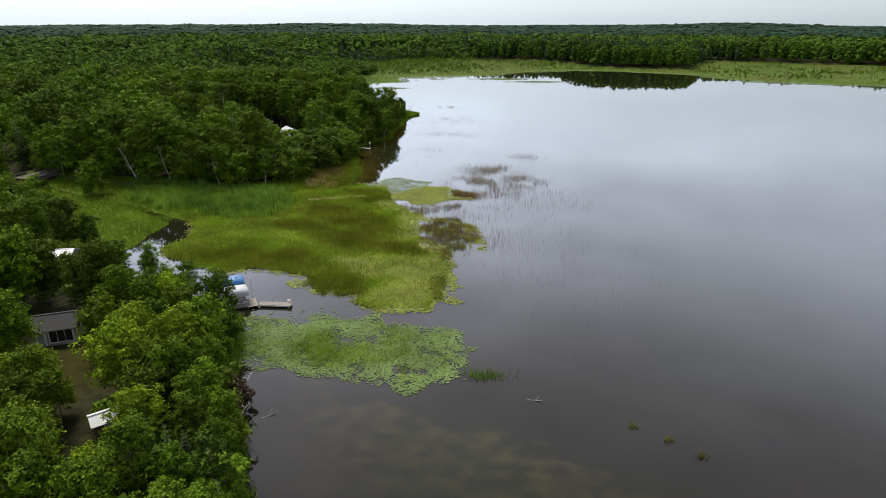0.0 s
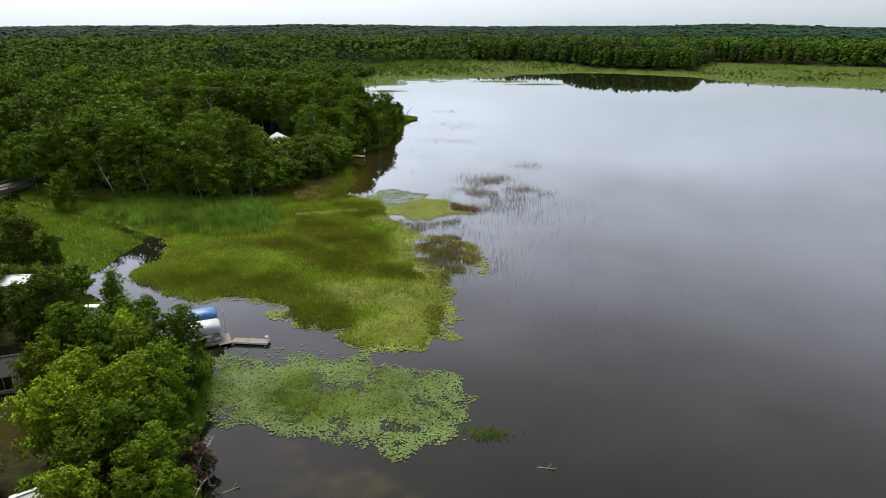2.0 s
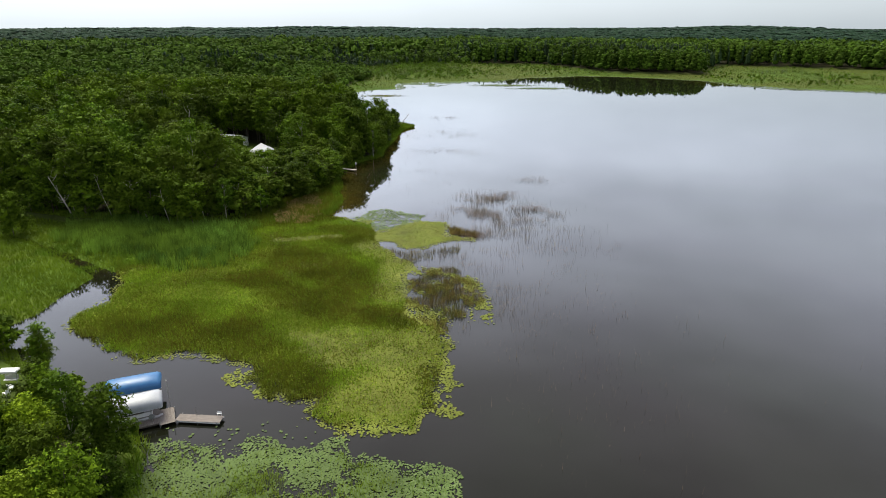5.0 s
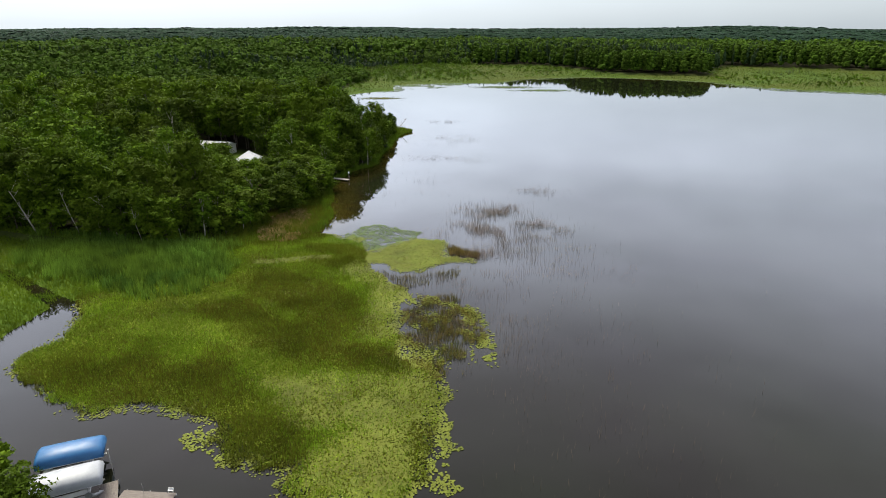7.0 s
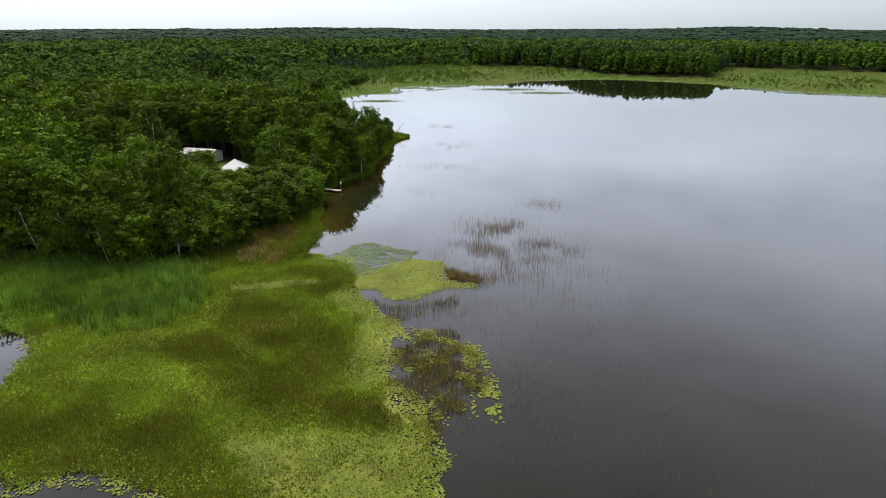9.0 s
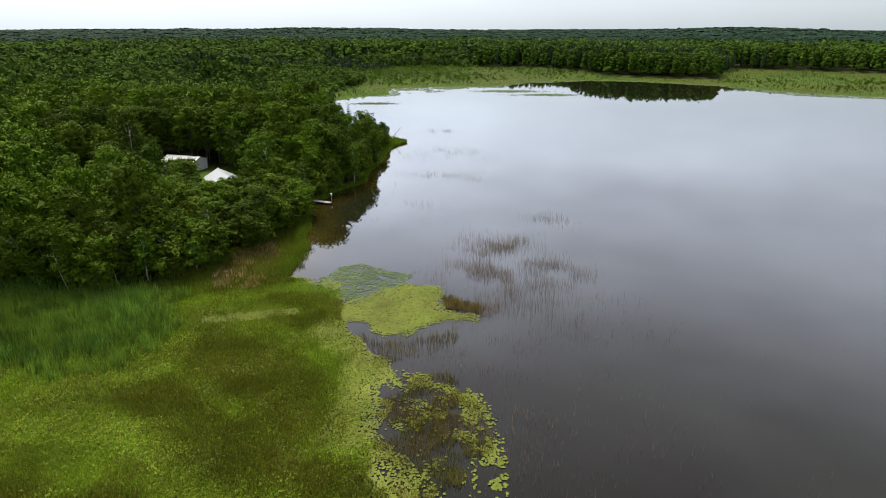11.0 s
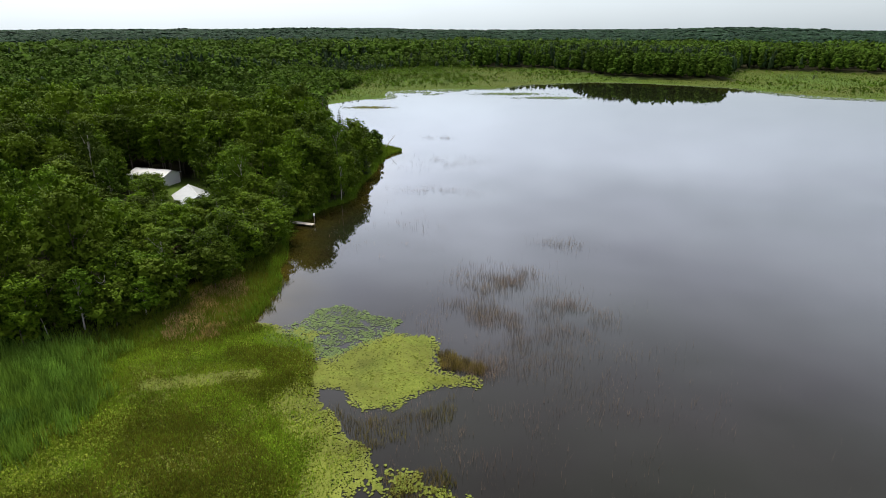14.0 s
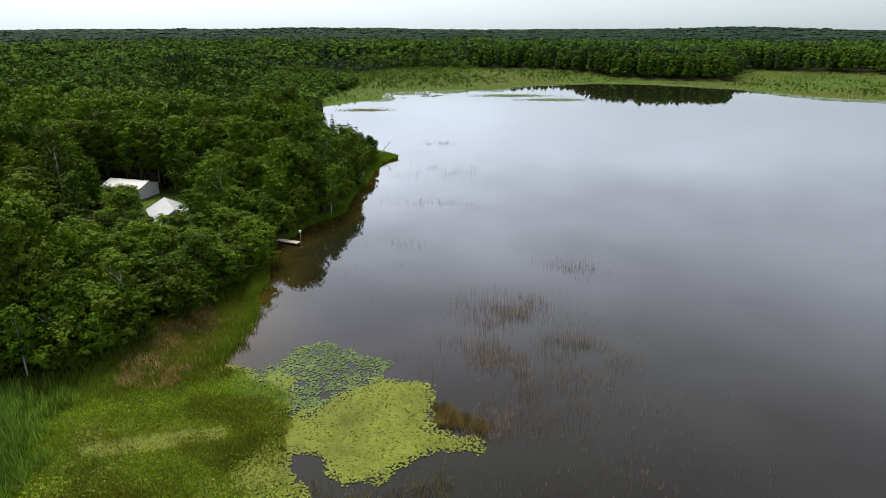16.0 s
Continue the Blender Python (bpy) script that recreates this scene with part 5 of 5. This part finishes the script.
def canopy_mesh(length, width, rise, seg=10):
    """A stretched vinyl cover over bows: barrel top, sloped ends, short skirts."""
    bm = bmesh.new()
    rings = []
    for fx, k in ((-0.5, 0.55), (-0.44, 0.93), (-0.2, 1.0), (0.0, 0.985), (0.2, 1.0), (0.44, 0.93), (0.5, 0.55)):
        ring = [bm.verts.new((fx * length, -width / 2, -0.30))]
        for i in range(seg + 1):
            a = math.pi * i / seg
            ring.append(bm.verts.new((fx * length, -math.cos(a) * width / 2, math.sin(a) ** 0.75 * rise * k)))
        ring.append(bm.verts.new((fx * length, width / 2, -0.30)))
        rings.append(ring)
    for a, b in zip(rings, rings[1:]):
        for i in range(len(a) - 1):
            bm.faces.new((a[i], a[i + 1], b[i + 1], b[i]))
    for r in (rings[0], rings[-1]):
        bm.faces.new(r)
    return bm


def boat_lift(x, y, deg, vinyl, label, boat_label):
    L, W, H = 5.6, 2.7, 2.05
    t = thing("boat_lift", turned(x, y, 0, deg), label, "boat lift", "boat lifts")
    can = part("canopy", canopy_mesh(L, W, 0.85), M[vinyl], t, smooth=True)
    can.location = (0, 0, H)
    bows = part("canopy_frame", rods([((-L / 2 + 0.1, s_ * W / 2, H - 0.32), (L / 2 - 0.1, s_ * W / 2, H - 0.32), 0.03) for s_ in (-1, 1)] + [((fx, -W / 2, H - 0.32), (fx, W / 2, H - 0.32), 0.025) for fx in (-2.6, 0, 2.6)]), M["alu"], t)
    for fx in (-1.6, 1.6):
        for s_ in (-1, 1):
            part("post", rods([((fx, s_ * (W / 2 - 0.05), -1.5), (fx, s_ * (W / 2 - 0.05), H - 0.3), 0.05)], 8), M["alu"], t)
        part("crossbeam", boxes([((0.10, W - 0.1, 0.12), pose(fx, 0, 0.12))]), M["alu"], t)
    part("winch_wheel", rods([((1.6, -W / 2 - 0.10, 0.95), (1.6, -W / 2 - 0.04, 0.95), 0.30)], 12), M["steel"], t)
    b = thing("pontoon_boat", turned(x, y, 0, deg), boat_label, "boat", "boats on the lifts")
    for s_ in (-0.8, 0.8):
        bm = bmesh.new()
        rod(bm, (-2.5, s_, 0.46), (2.0, s_, 0.46), 0.27, 0.27, 10)
        rod(bm, (2.0, s_, 0.46), (2.65, s_, 0.58), 0.27, 0.06, 10)
        part("pontoon", bm, M["alu"], b, smooth=False)
    part("deck", boxes([((4.9, 2.1, 0.07), pose(-0.1, 0, 0.80))]), M["grey_wood"], b)
    for s_ in (-1, 1):
        part("side_panel", boxes([((3.9, 0.04, 0.46), pose(-0.3, s_ * 1.02, 1.10))]), M["white"], b)
    part("front_panel", boxes([((0.04, 2.0, 0.46), pose(1.68, 0, 1.10))]), M["white"], b)
    part("seat", boxes([((0.6, 0.8, 0.42), pose(1.2, -0.5, 1.05)), ((0.6, 0.8, 0.42), pose(1.2, 0.5, 1.05)), ((0.6, 1.9, 0.45), pose(-2.0, 0, 1.05))], 0.06), M["white"], b)
    part("console", boxes([((0.5, 0.7, 0.75), pose(-0.7, -0.5, 1.22))], 0.05), M["black"], b)
    part("outboard_motor", boxes([((0.35, 0.4, 0.55), pose(-2.75, 0, 1.0)), ((0.15, 0.15, 0.8), pose(-2.75, 0, 0.45))], 0.04), M["black"], b)


boat_lift(-32.6, 81.6, 25, "vinyl_white", "boat lift with a pale grey vinyl canopy", "pontoon boat on a lift under the grey canopy")
boat_lift(-34.4, 85.3, 22, "vinyl_blue", "boat lift with a bright blue vinyl canopy", "pontoon boat on a lift under the blue canopy")


def rowing_boat(x, y, z, deg, mat, label, over=False, length=3.6):
    """A flat-bottomed boat: hull with flared sides, rim and thwarts."""
    t = thing("rowing_boat", turned(x, y, z, deg), label, "boat")
    bm = bmesh.new()
    rings = []
    for f in (-0.5, -0.25, 0.0, 0.25, 0.40, 0.5):
        w = 0.62 * (1 if f < 0.1 else 1 - ((f - 0.1) / 0.42) ** 2 * 0.8)
        lift = max(0, f - 0.2) * 0.45
        rings.append([bm.verts.new((f * length, s_ * ww, zz + lift)) for s_, ww, zz in ((-1, w, 0.42), (-1, w * 0.78, 0.0), (1, w * 0.78, 0.0), (1, w, 0.42))])
    for a, b in zip(rings, rings[1:]):
        for i in range(3):
            bm.faces.new((a[i], a[i + 1], b[i + 1], b[i]))
    bm.faces.new(rings[0])
    bm.faces.new(rings[-1])
    bmesh.ops.solidify(bm, geom=bm.faces[:], thickness=0.03)
    hull = part("hull", bm, M[mat], t)
    thw = part("thwart", boxes([((0.28, 1.1, 0.04), pose(fx * length, 0, 0.3)) for fx in (-0.32, 0.05)]), M[mat], t)
    if over:
        for o in (hull, thw):
            o.matrix_basis = pose(0, 0, 0.46, 180)
    return t


rowing_boat(-34.3, 77.0, 0.05, 32, "alu", "grey aluminium rowing boat moored by the dock")
swing = thing("canopy_swing", turned(-50.3, 88.0, float(ground_z(-50.3, 88.0)), 4), "garden swing seat with a rounded white canopy", "garden swing")
cv = part("canopy", canopy_mesh(2.2, 1.2, 0.32), M["white"], swing, smooth=True)
cv.location, cv.scale = (0, 0, 1.72), (0.92, 0.85, 0.55)
part("seat", boxes([((1.6, 0.5, 0.06), pose(0, 0, 0.5))], 0.015), M["white"], swing)
part("backrest", boxes([((1.6, 0.05, 0.5), pose(0, 0.26, 0.78, -10))], 0.015), M["white"], swing)
for sx in (-0.95, 0.95):
    for sy in (-0.5, 0.5):
        part("leg", rods([((sx, sy * 1.3, 0), (sx, sy * 0.3, 1.7), 0.03)]), M["steel"], swing)


def lawn_chair():
    t = thing("lawn_chair", Matrix(), "white plastic garden chair on the lawn", "chair", "chairs on the lawn")
    part("seat", boxes([((0.50, 0.48, 0.04), pose(0, 0, 0.40))], 0.01), M["white"], t)
    part("backrest", boxes([((0.09, 0.04, 0.55), pose(dx_, 0.24, 0.68, -12)) for dx_ in (-0.18, -0.06, 0.06, 0.18)]), M["white"], t)
    for sx in (-0.24, 0.24):
        part("armrest", boxes([((0.07, 0.48, 0.03), pose(sx, 0, 0.62))]), M["white"], t)
        for sy in (-0.21, 0.21):
            part("leg", boxes([((0.05, 0.05, 0.62 if sy < 0 else 0.40), pose(sx, sy, 0.31 if sy < 0 else 0.20))]), M["white"], t)
    return t


chair = lawn_chair()
spots = [(-51.3, 86.6, 40), (-49.3, 86.4, 150), (-49.0, 85.2, 260)]
chair.matrix_world = turned(spots[0][0], spots[0][1], float(ground_z(*spots[0][:2])), spots[0][2])
for x, y, a in spots[1:]:
    copy_thing(chair, turned(x, y, float(ground_z(x, y)), a))


def gable_house(name, x, y, deg, L, W, H, rise, wall, roof, label, category, openings=(), over=0.35):
    """A house with four walls, a gable roof of two slabs, and windows and doors given as rows of (kind, side, place, width, height, sill)."""
    z = float(ground_z(x, y))
    t = thing(name, turned(x, y, z, deg), label, category)
    for s_ in (-1, 1):
        part("wall", boxes([((L, 0.16, H + 0.5), pose(0, s_ * (W / 2 - 0.08), H / 2 - 0.25))]), M[wall], t)
    for s_ in (-1, 1):
        bm = bmesh.new()
        ring = []
        for yy, zz in ((-W / 2 + 0.163, -0.5), (W / 2 - 0.163, -0.5), (W / 2 - 0.163, H), (0, H + rise - 0.04), (-W / 2 + 0.163, H)):
            ring.append((yy, zz))
        a = [bm.verts.new((s_ * (L / 2 - 0.01), yy, zz)) for yy, zz in ring]
        b = [bm.verts.new((s_ * (L / 2 - 0.17), yy, zz)) for yy, zz in ring]
        bm.faces.new(a)
        bm.faces.new(b[::-1])
        for i in range(5):
            bm.faces.new((a[i], a[(i + 1) % 5], b[(i + 1) % 5], b[i]))
        part("gable_wall", bm, M[wall], t)
    slope = math.atan2(rise, W / 2)
    run = math.hypot(rise, W / 2) + over
    for s_ in (-1, 1):
        items = [((L + 2 * over, run, 0.09), pose(0, 0, 0))]
        o = part("roof_panel", boxes(items), M[roof], t)
        mid = run / 2 - 0.02
        o.matrix_basis = Matrix.Translation((0, s_ * math.cos(slope) * mid, H + rise + 0.06 - math.sin(slope) * mid)) @ pose(0, 0, 0, -s_ * math.degrees(slope))
    part("ridge_cap", boxes([((L + 2 * over, 0.30, 0.06), pose(0, 0, H + rise + 0.10))]), M[roof], t)
    for what, side, at, w, h, sill in openings:
        q = turned(at, -W / 2 - 0.01, sill + h / 2, 0) if side == "front" else pose(L / 2 + 0.01, at, sill + h / 2, 0, 0, 90) if side == "right" else pose(-L / 2 - 0.01, at, sill + h / 2, 0, 0, -90) if side == "left" else pose(at, W / 2 + 0.01, sill + h / 2, 0, 0, 180)
        o = part(what, boxes([((w + 0.2, 0.08, h + 0.2), pose(0, 0, 0))]), M["white"], t, "white frame")
        o.matrix_basis = q
        if what == "window":
            k = max(1, round(w / 1.0))
            for i in range(k):
                g_ = part("pane", boxes([((w / k - 0.06, 0.03, h - 0.06), pose(-w / 2 + (i + 0.5) * w / k, -0.04, 0))]), M["glass"], o)
        else:
            part("door_leaf", boxes([((w - 0.06, 0.04, h - 0.04), pose(0, -0.04, 0))]), M["cream"], o)
            part("handle", boxes([((0.05, 0.06, 0.12), pose(w * 0.38, -0.08, -0.05))]), M["steel"], o)
    return t


gable_house("pole_building", -72.4, 228.8, -15, 10.3, 6.2, 2.7, 1.0, "white_steel_lifted", "white_steel_dimmed", "white metal-clad pole building in a clearing", "building",
            [("window", "front", 4.2, 1.2, 1.0, 1.2), ("door", "front", 2.0, 1.0, 2.05, 0.05), ("window", "front", -3.0, 1.2, 1.0, 1.2)])
cottage = gable_house("cottage", -53.4, 206.5, -58, 11, 7.0, 2.5, 1.9, "cream", "grey_roof", "cottage with a pale grey roof among trees", "house",
            [("window", "front", -2.0, 1.6, 1.1, 1.0), ("window", "front", 3.0, 1.6, 1.1, 1.0), ("door", "right", 0.6, 0.95, 2.05, 0.1), ("window", "right", -1.6, 1.2, 1.1, 1.0)])
part("porch_roof", boxes([((3.4, 6.4, 0.09), pose(7.1, 0, 2.35, 0, 9, 0))]), M["grey_roof"], cottage)
for py_ in (-2.9, 0.0, 2.9):
    part("porch_post", boxes([((0.14, 0.14, 2.7), pose(8.5, py_, 0.85))]), M["white"], cottage)
gable_house("lake_cabin", -66.2, 95.0, 8, 5.2, 3.6, 2.4, 0.7, "grey_wood", "white_steel_dimmed", "small cabin with a white metal roof", "house",
            [("window", "right", 0.0, 1.0, 0.9, 1.0), ("door", "front", 0.5, 0.9, 2.0, 0.05)])
gable_house("cabin", -50.6, 69.5, 20, 4.6, 4.2, 2.4, 1.1, "cream", "dark_roof", "pale grey cabin with a dark shingle roof", "house",
            [("window", "front", 0.75, 2.6, 1.6, 0.5), ("door", "front", -1.5, 0.9, 2.05, 0.1), ("window", "right", 0.0, 1.8, 1.3, 0.8)], over=0.45)
gable_house("garden_shed", -34.1, 50.6, 38, 2.9, 2.3, 1.9, 0.6, "brown_wall", "white_steel_dimmed", "small brown shed with a white metal roof", "shed",
            [("door", "front", 0.0, 0.9, 1.9, 0.05)], over=0.2)
gable_house("farmhouse", -176, 352, 30, 12, 8, 5.0, 2.5, "white_steel_dimmed", "grey_roof", "white house far off among the trees", "house", [("window", "front", 2, 1.2, 1.3, 1.0), ("window", "front", -2, 1.2, 1.3, 1.0)])

# small dock, posts and nest box on the wooded shore
d2 = thing("dock", turned(-31.2, 200.7, 0, -22), "short pale plank dock on the wooded shore", "dock")
part("deck", deck(bmesh.new(), 5.8, 1.3, z=0.5), M["snag"], d2)
for sgn in (-1, 1):
    part("stringer", boxes([((5.8, 0.06, 0.14), pose(2.9, sgn * 0.6, 0.40))]), M["dark_wood"], d2)
    for fx in (1.8, 5.6):
        part("post", rods([((fx, sgn * 0.62, -1.4), (fx, sgn * 0.62, 0.7), 0.05)]), M["dark_wood"], d2)
for nm, x, y, h, top_, lab in (("nest_box_post", -26.3, 201.8, 1.9, True, "post with a pale bird nest box by the dock"), ("nest_box_post", -31.6, 213.5, 2.3, True, "post with a bird nest box on the shore"),
                               ("wooden_post", -33.5, 210.0, 3.2, False, "bare weathered wooden post on the shore")):
    zz = float(ground_z(x, y))
    t = thing(nm, turned(x, y, zz, 0), lab, "post")
    part("pole", rods([((0, 0, -0.3), (0, 0, h), 0.06)]), M["snag"], t)
    if top_:
        bx_ = part("nest_box", boxes([((0.28, 0.28, 0.42), pose(0, 0, h + 0.1)), ((0.40, 0.40, 0.05), pose(0, 0, h + 0.34, 12))]), M["white"], t, "pale nest box")
trailer = thing("camper_trailer", turned(-49.5, 228.5, float(ground_z(-49.5, 228.5)), 15), "small pale grey camper trailer beside the trees", "trailer")
part("body", boxes([((4.2, 2.0, 1.7), pose(0, 0, 1.35))], 0.18), M["cream"], trailer)
win = part("window", boxes([((1.4, 0.04, 0.55), pose(0.4, -1.01, 1.6))]), M["glass"], trailer)
for sx in (-0.9, 0.9):
    w_ = part("wheel", bmesh.new(), M["steel"], trailer)
    part("tyre", rods([((-0.2, sx - 0.1, 0.32), (-0.2, sx + 0.1, 0.32), 0.32)], 14), M["black"], w_)
    part("rim", rods([((-0.2, sx - 0.11, 0.32), (-0.2, sx + 0.11, 0.32), 0.17)], 10), M["steel"], w_)
part("drawbar", boxes([((1.2, 0.08, 0.08), pose(2.6, 0, 0.5))]), M["steel"], trailer)

# road bridge over the stream
br = thing("bridge", turned(-106.6, 156.5, 0, 76), "low timber road bridge over the stream", "bridge")
part("roadway", boxes([((15, 5.0, 0.25), pose(0, 0, 2.2))]), M["dark_gravel"], br, "gravel-covered roadway")
for s_ in (-1, 1):
    part("girder", boxes([((15, 0.3, 0.7), pose(0, s_ * 2.4, 1.75))]), M["dark_wood"], br)
    part("rail", boxes([((15, 0.10, 0.24), pose(0, s_ * 2.45, 2.95))]), M["dark_wood"], br)
    for i in range(7):
        part("rail_post", boxes([((0.16, 0.14, 0.9), pose(-7 + i * 2.33, s_ * 2.52, 2.6))]), M["dark_wood"], br)
for fx in (-4.4, 4.4):
    for yy in (-2.0, 0.0, 2.0):
        part("pile", rods([((fx, yy, -1.5), (fx, yy, 1.5), 0.18)], 8), M["dark_wood"], br)
    part("cap_beam", boxes([((0.35, 5.0, 0.3), pose(fx, 0, 1.35))]), M["dark_wood"], br)


# ---- dead wood ----
def dead_tree(name, x, y, z, h, lean_x, lean_y, seed, label, mat="snag", forks=7, r=0.16, group=""):
    """A bare trunk with forked, crooked branches."""
    rng = np.random.RandomState(seed)
    t = thing(name, turned(x, y, z, 0), label, "dead tree", group)
    top = Vector((lean_x * h, lean_y * h, h))
    mid = top * 0.5 + Vector((rng.uniform(-0.3, 0.3), rng.uniform(-0.3, 0.3), 0))
    part("trunk", rods([((0, 0, -0.3), tuple(mid), r, r * 0.7), (tuple(mid), tuple(top), r * 0.7, r * 0.25)], 7), M[mat], t, smooth=True)
    for i in range(forks):
        f = rng.uniform(0.35, 0.98)
        a = mid * (2 * f) if f < 0.5 else mid + (top - mid) * (2 * f - 1)
        d = Vector((rng.uniform(-1, 1), rng.uniform(-1, 1), rng.uniform(0.1, 0.9))).normalized() * h * rng.uniform(0.14, 0.34)
        b = a + d * 0.55 + Vector((0, 0, rng.uniform(-0.15, 0.25)))
        part("branch", rods([(tuple(a), tuple(b), r * 0.42, r * 0.26), (tuple(b), tuple(a + d + Vector((0, 0, h * 0.05))), r * 0.26, r * 0.08), (tuple(b), tuple(b + Vector((d.y, -d.x, d.z)) * 0.5), r * 0.22, r * 0.06)], 5), M[mat], t)
    return t


gz = lambda x, y: float(ground_z(x, y))
dead_tree("dead_tree", -78.8, 149.6, gz(-78.8, 149.6), 8.5, -0.42, 0.0, 1, "bleached dead tree leaning over the marsh edge", forks=9, r=0.15)
for i, (x, y, h, lx) in enumerate(((-62, 148, 9, -0.28), (-57, 147, 8, -0.10), (-70, 149, 9.5, -0.2), (-46, 155, 7, 0.2), (-41, 163, 7.5, 0.12), (-38, 171, 7, 0.25), (-36, 181, 6.5, -0.1), (-66, 148.5, 7, 0.08), (-51, 150, 7.5, -0.16), (-35, 190, 7, 0.3))):
    dead_tree("bare_birch", x, y, gz(x, y), h, lx, -0.08, 20 + i, "bare white birch trunk at the edge of the wood", "birch_bark", 4, 0.065, "bare trunks at the edge of the wood")
dead_tree("dead_tree", -19.5, 283.0, 0.2, 4.6, 0.85, -0.15, 40, "fallen pale tree leaning out from the point", forks=6, r=0.14)
dead_tree("dead_tree", -23.5, 56.8, 0.1, 3.6, 0.55, 0.25, 41, "dead grey branches reaching over the water", forks=8, r=0.09)
dead_tree("dead_tree", -22.4, 53.0, 0.1, 2.6, 0.7, 0.1, 42, "dead grey branches reaching over the water", forks=6, r=0.07)
for i, (x, y, a, ln) in enumerate(((-19.3, 54.6, 25, 1.5), (9.8, 57.8, -15, 1.6))):
    t = thing("fallen_log", turned(x, y, 0.02, a), "grey waterlogged branch lying in the lake", "log")
    part("trunk", rods([((-ln / 2, 0, -0.05), (ln / 2, 0.1, 0.06), 0.07, 0.04)]), M["grey_wood"], t)
    part("branch", rods([((0.1, 0.03, 0.0), (0.6, 0.5, 0.55), 0.035, 0.012), ((0.5, 0.05, 0.0), (1.1, -0.2, 0.5), 0.03, 0.01)]), M["grey_wood"], t)
KINDS["dry"] = [(broadleaf(97, 2.6, 1.4, 0.2, 9, 800, 0.19, M["dead_leaf"], M["snag"]), "dry brown brush at the water's edge", "shrub")]
for x, y, q in ((-24.3, 58.6, 1.0), (-23.2, 56.8, 1.2), (-22.8, 55.2, 0.8)):
    plant("dry", x, y, q, group="brush at the water's edge")
plant("maple", -52.5, 233.5, 1.2, 1.1, label="large round leafy green tree behind the cottage")
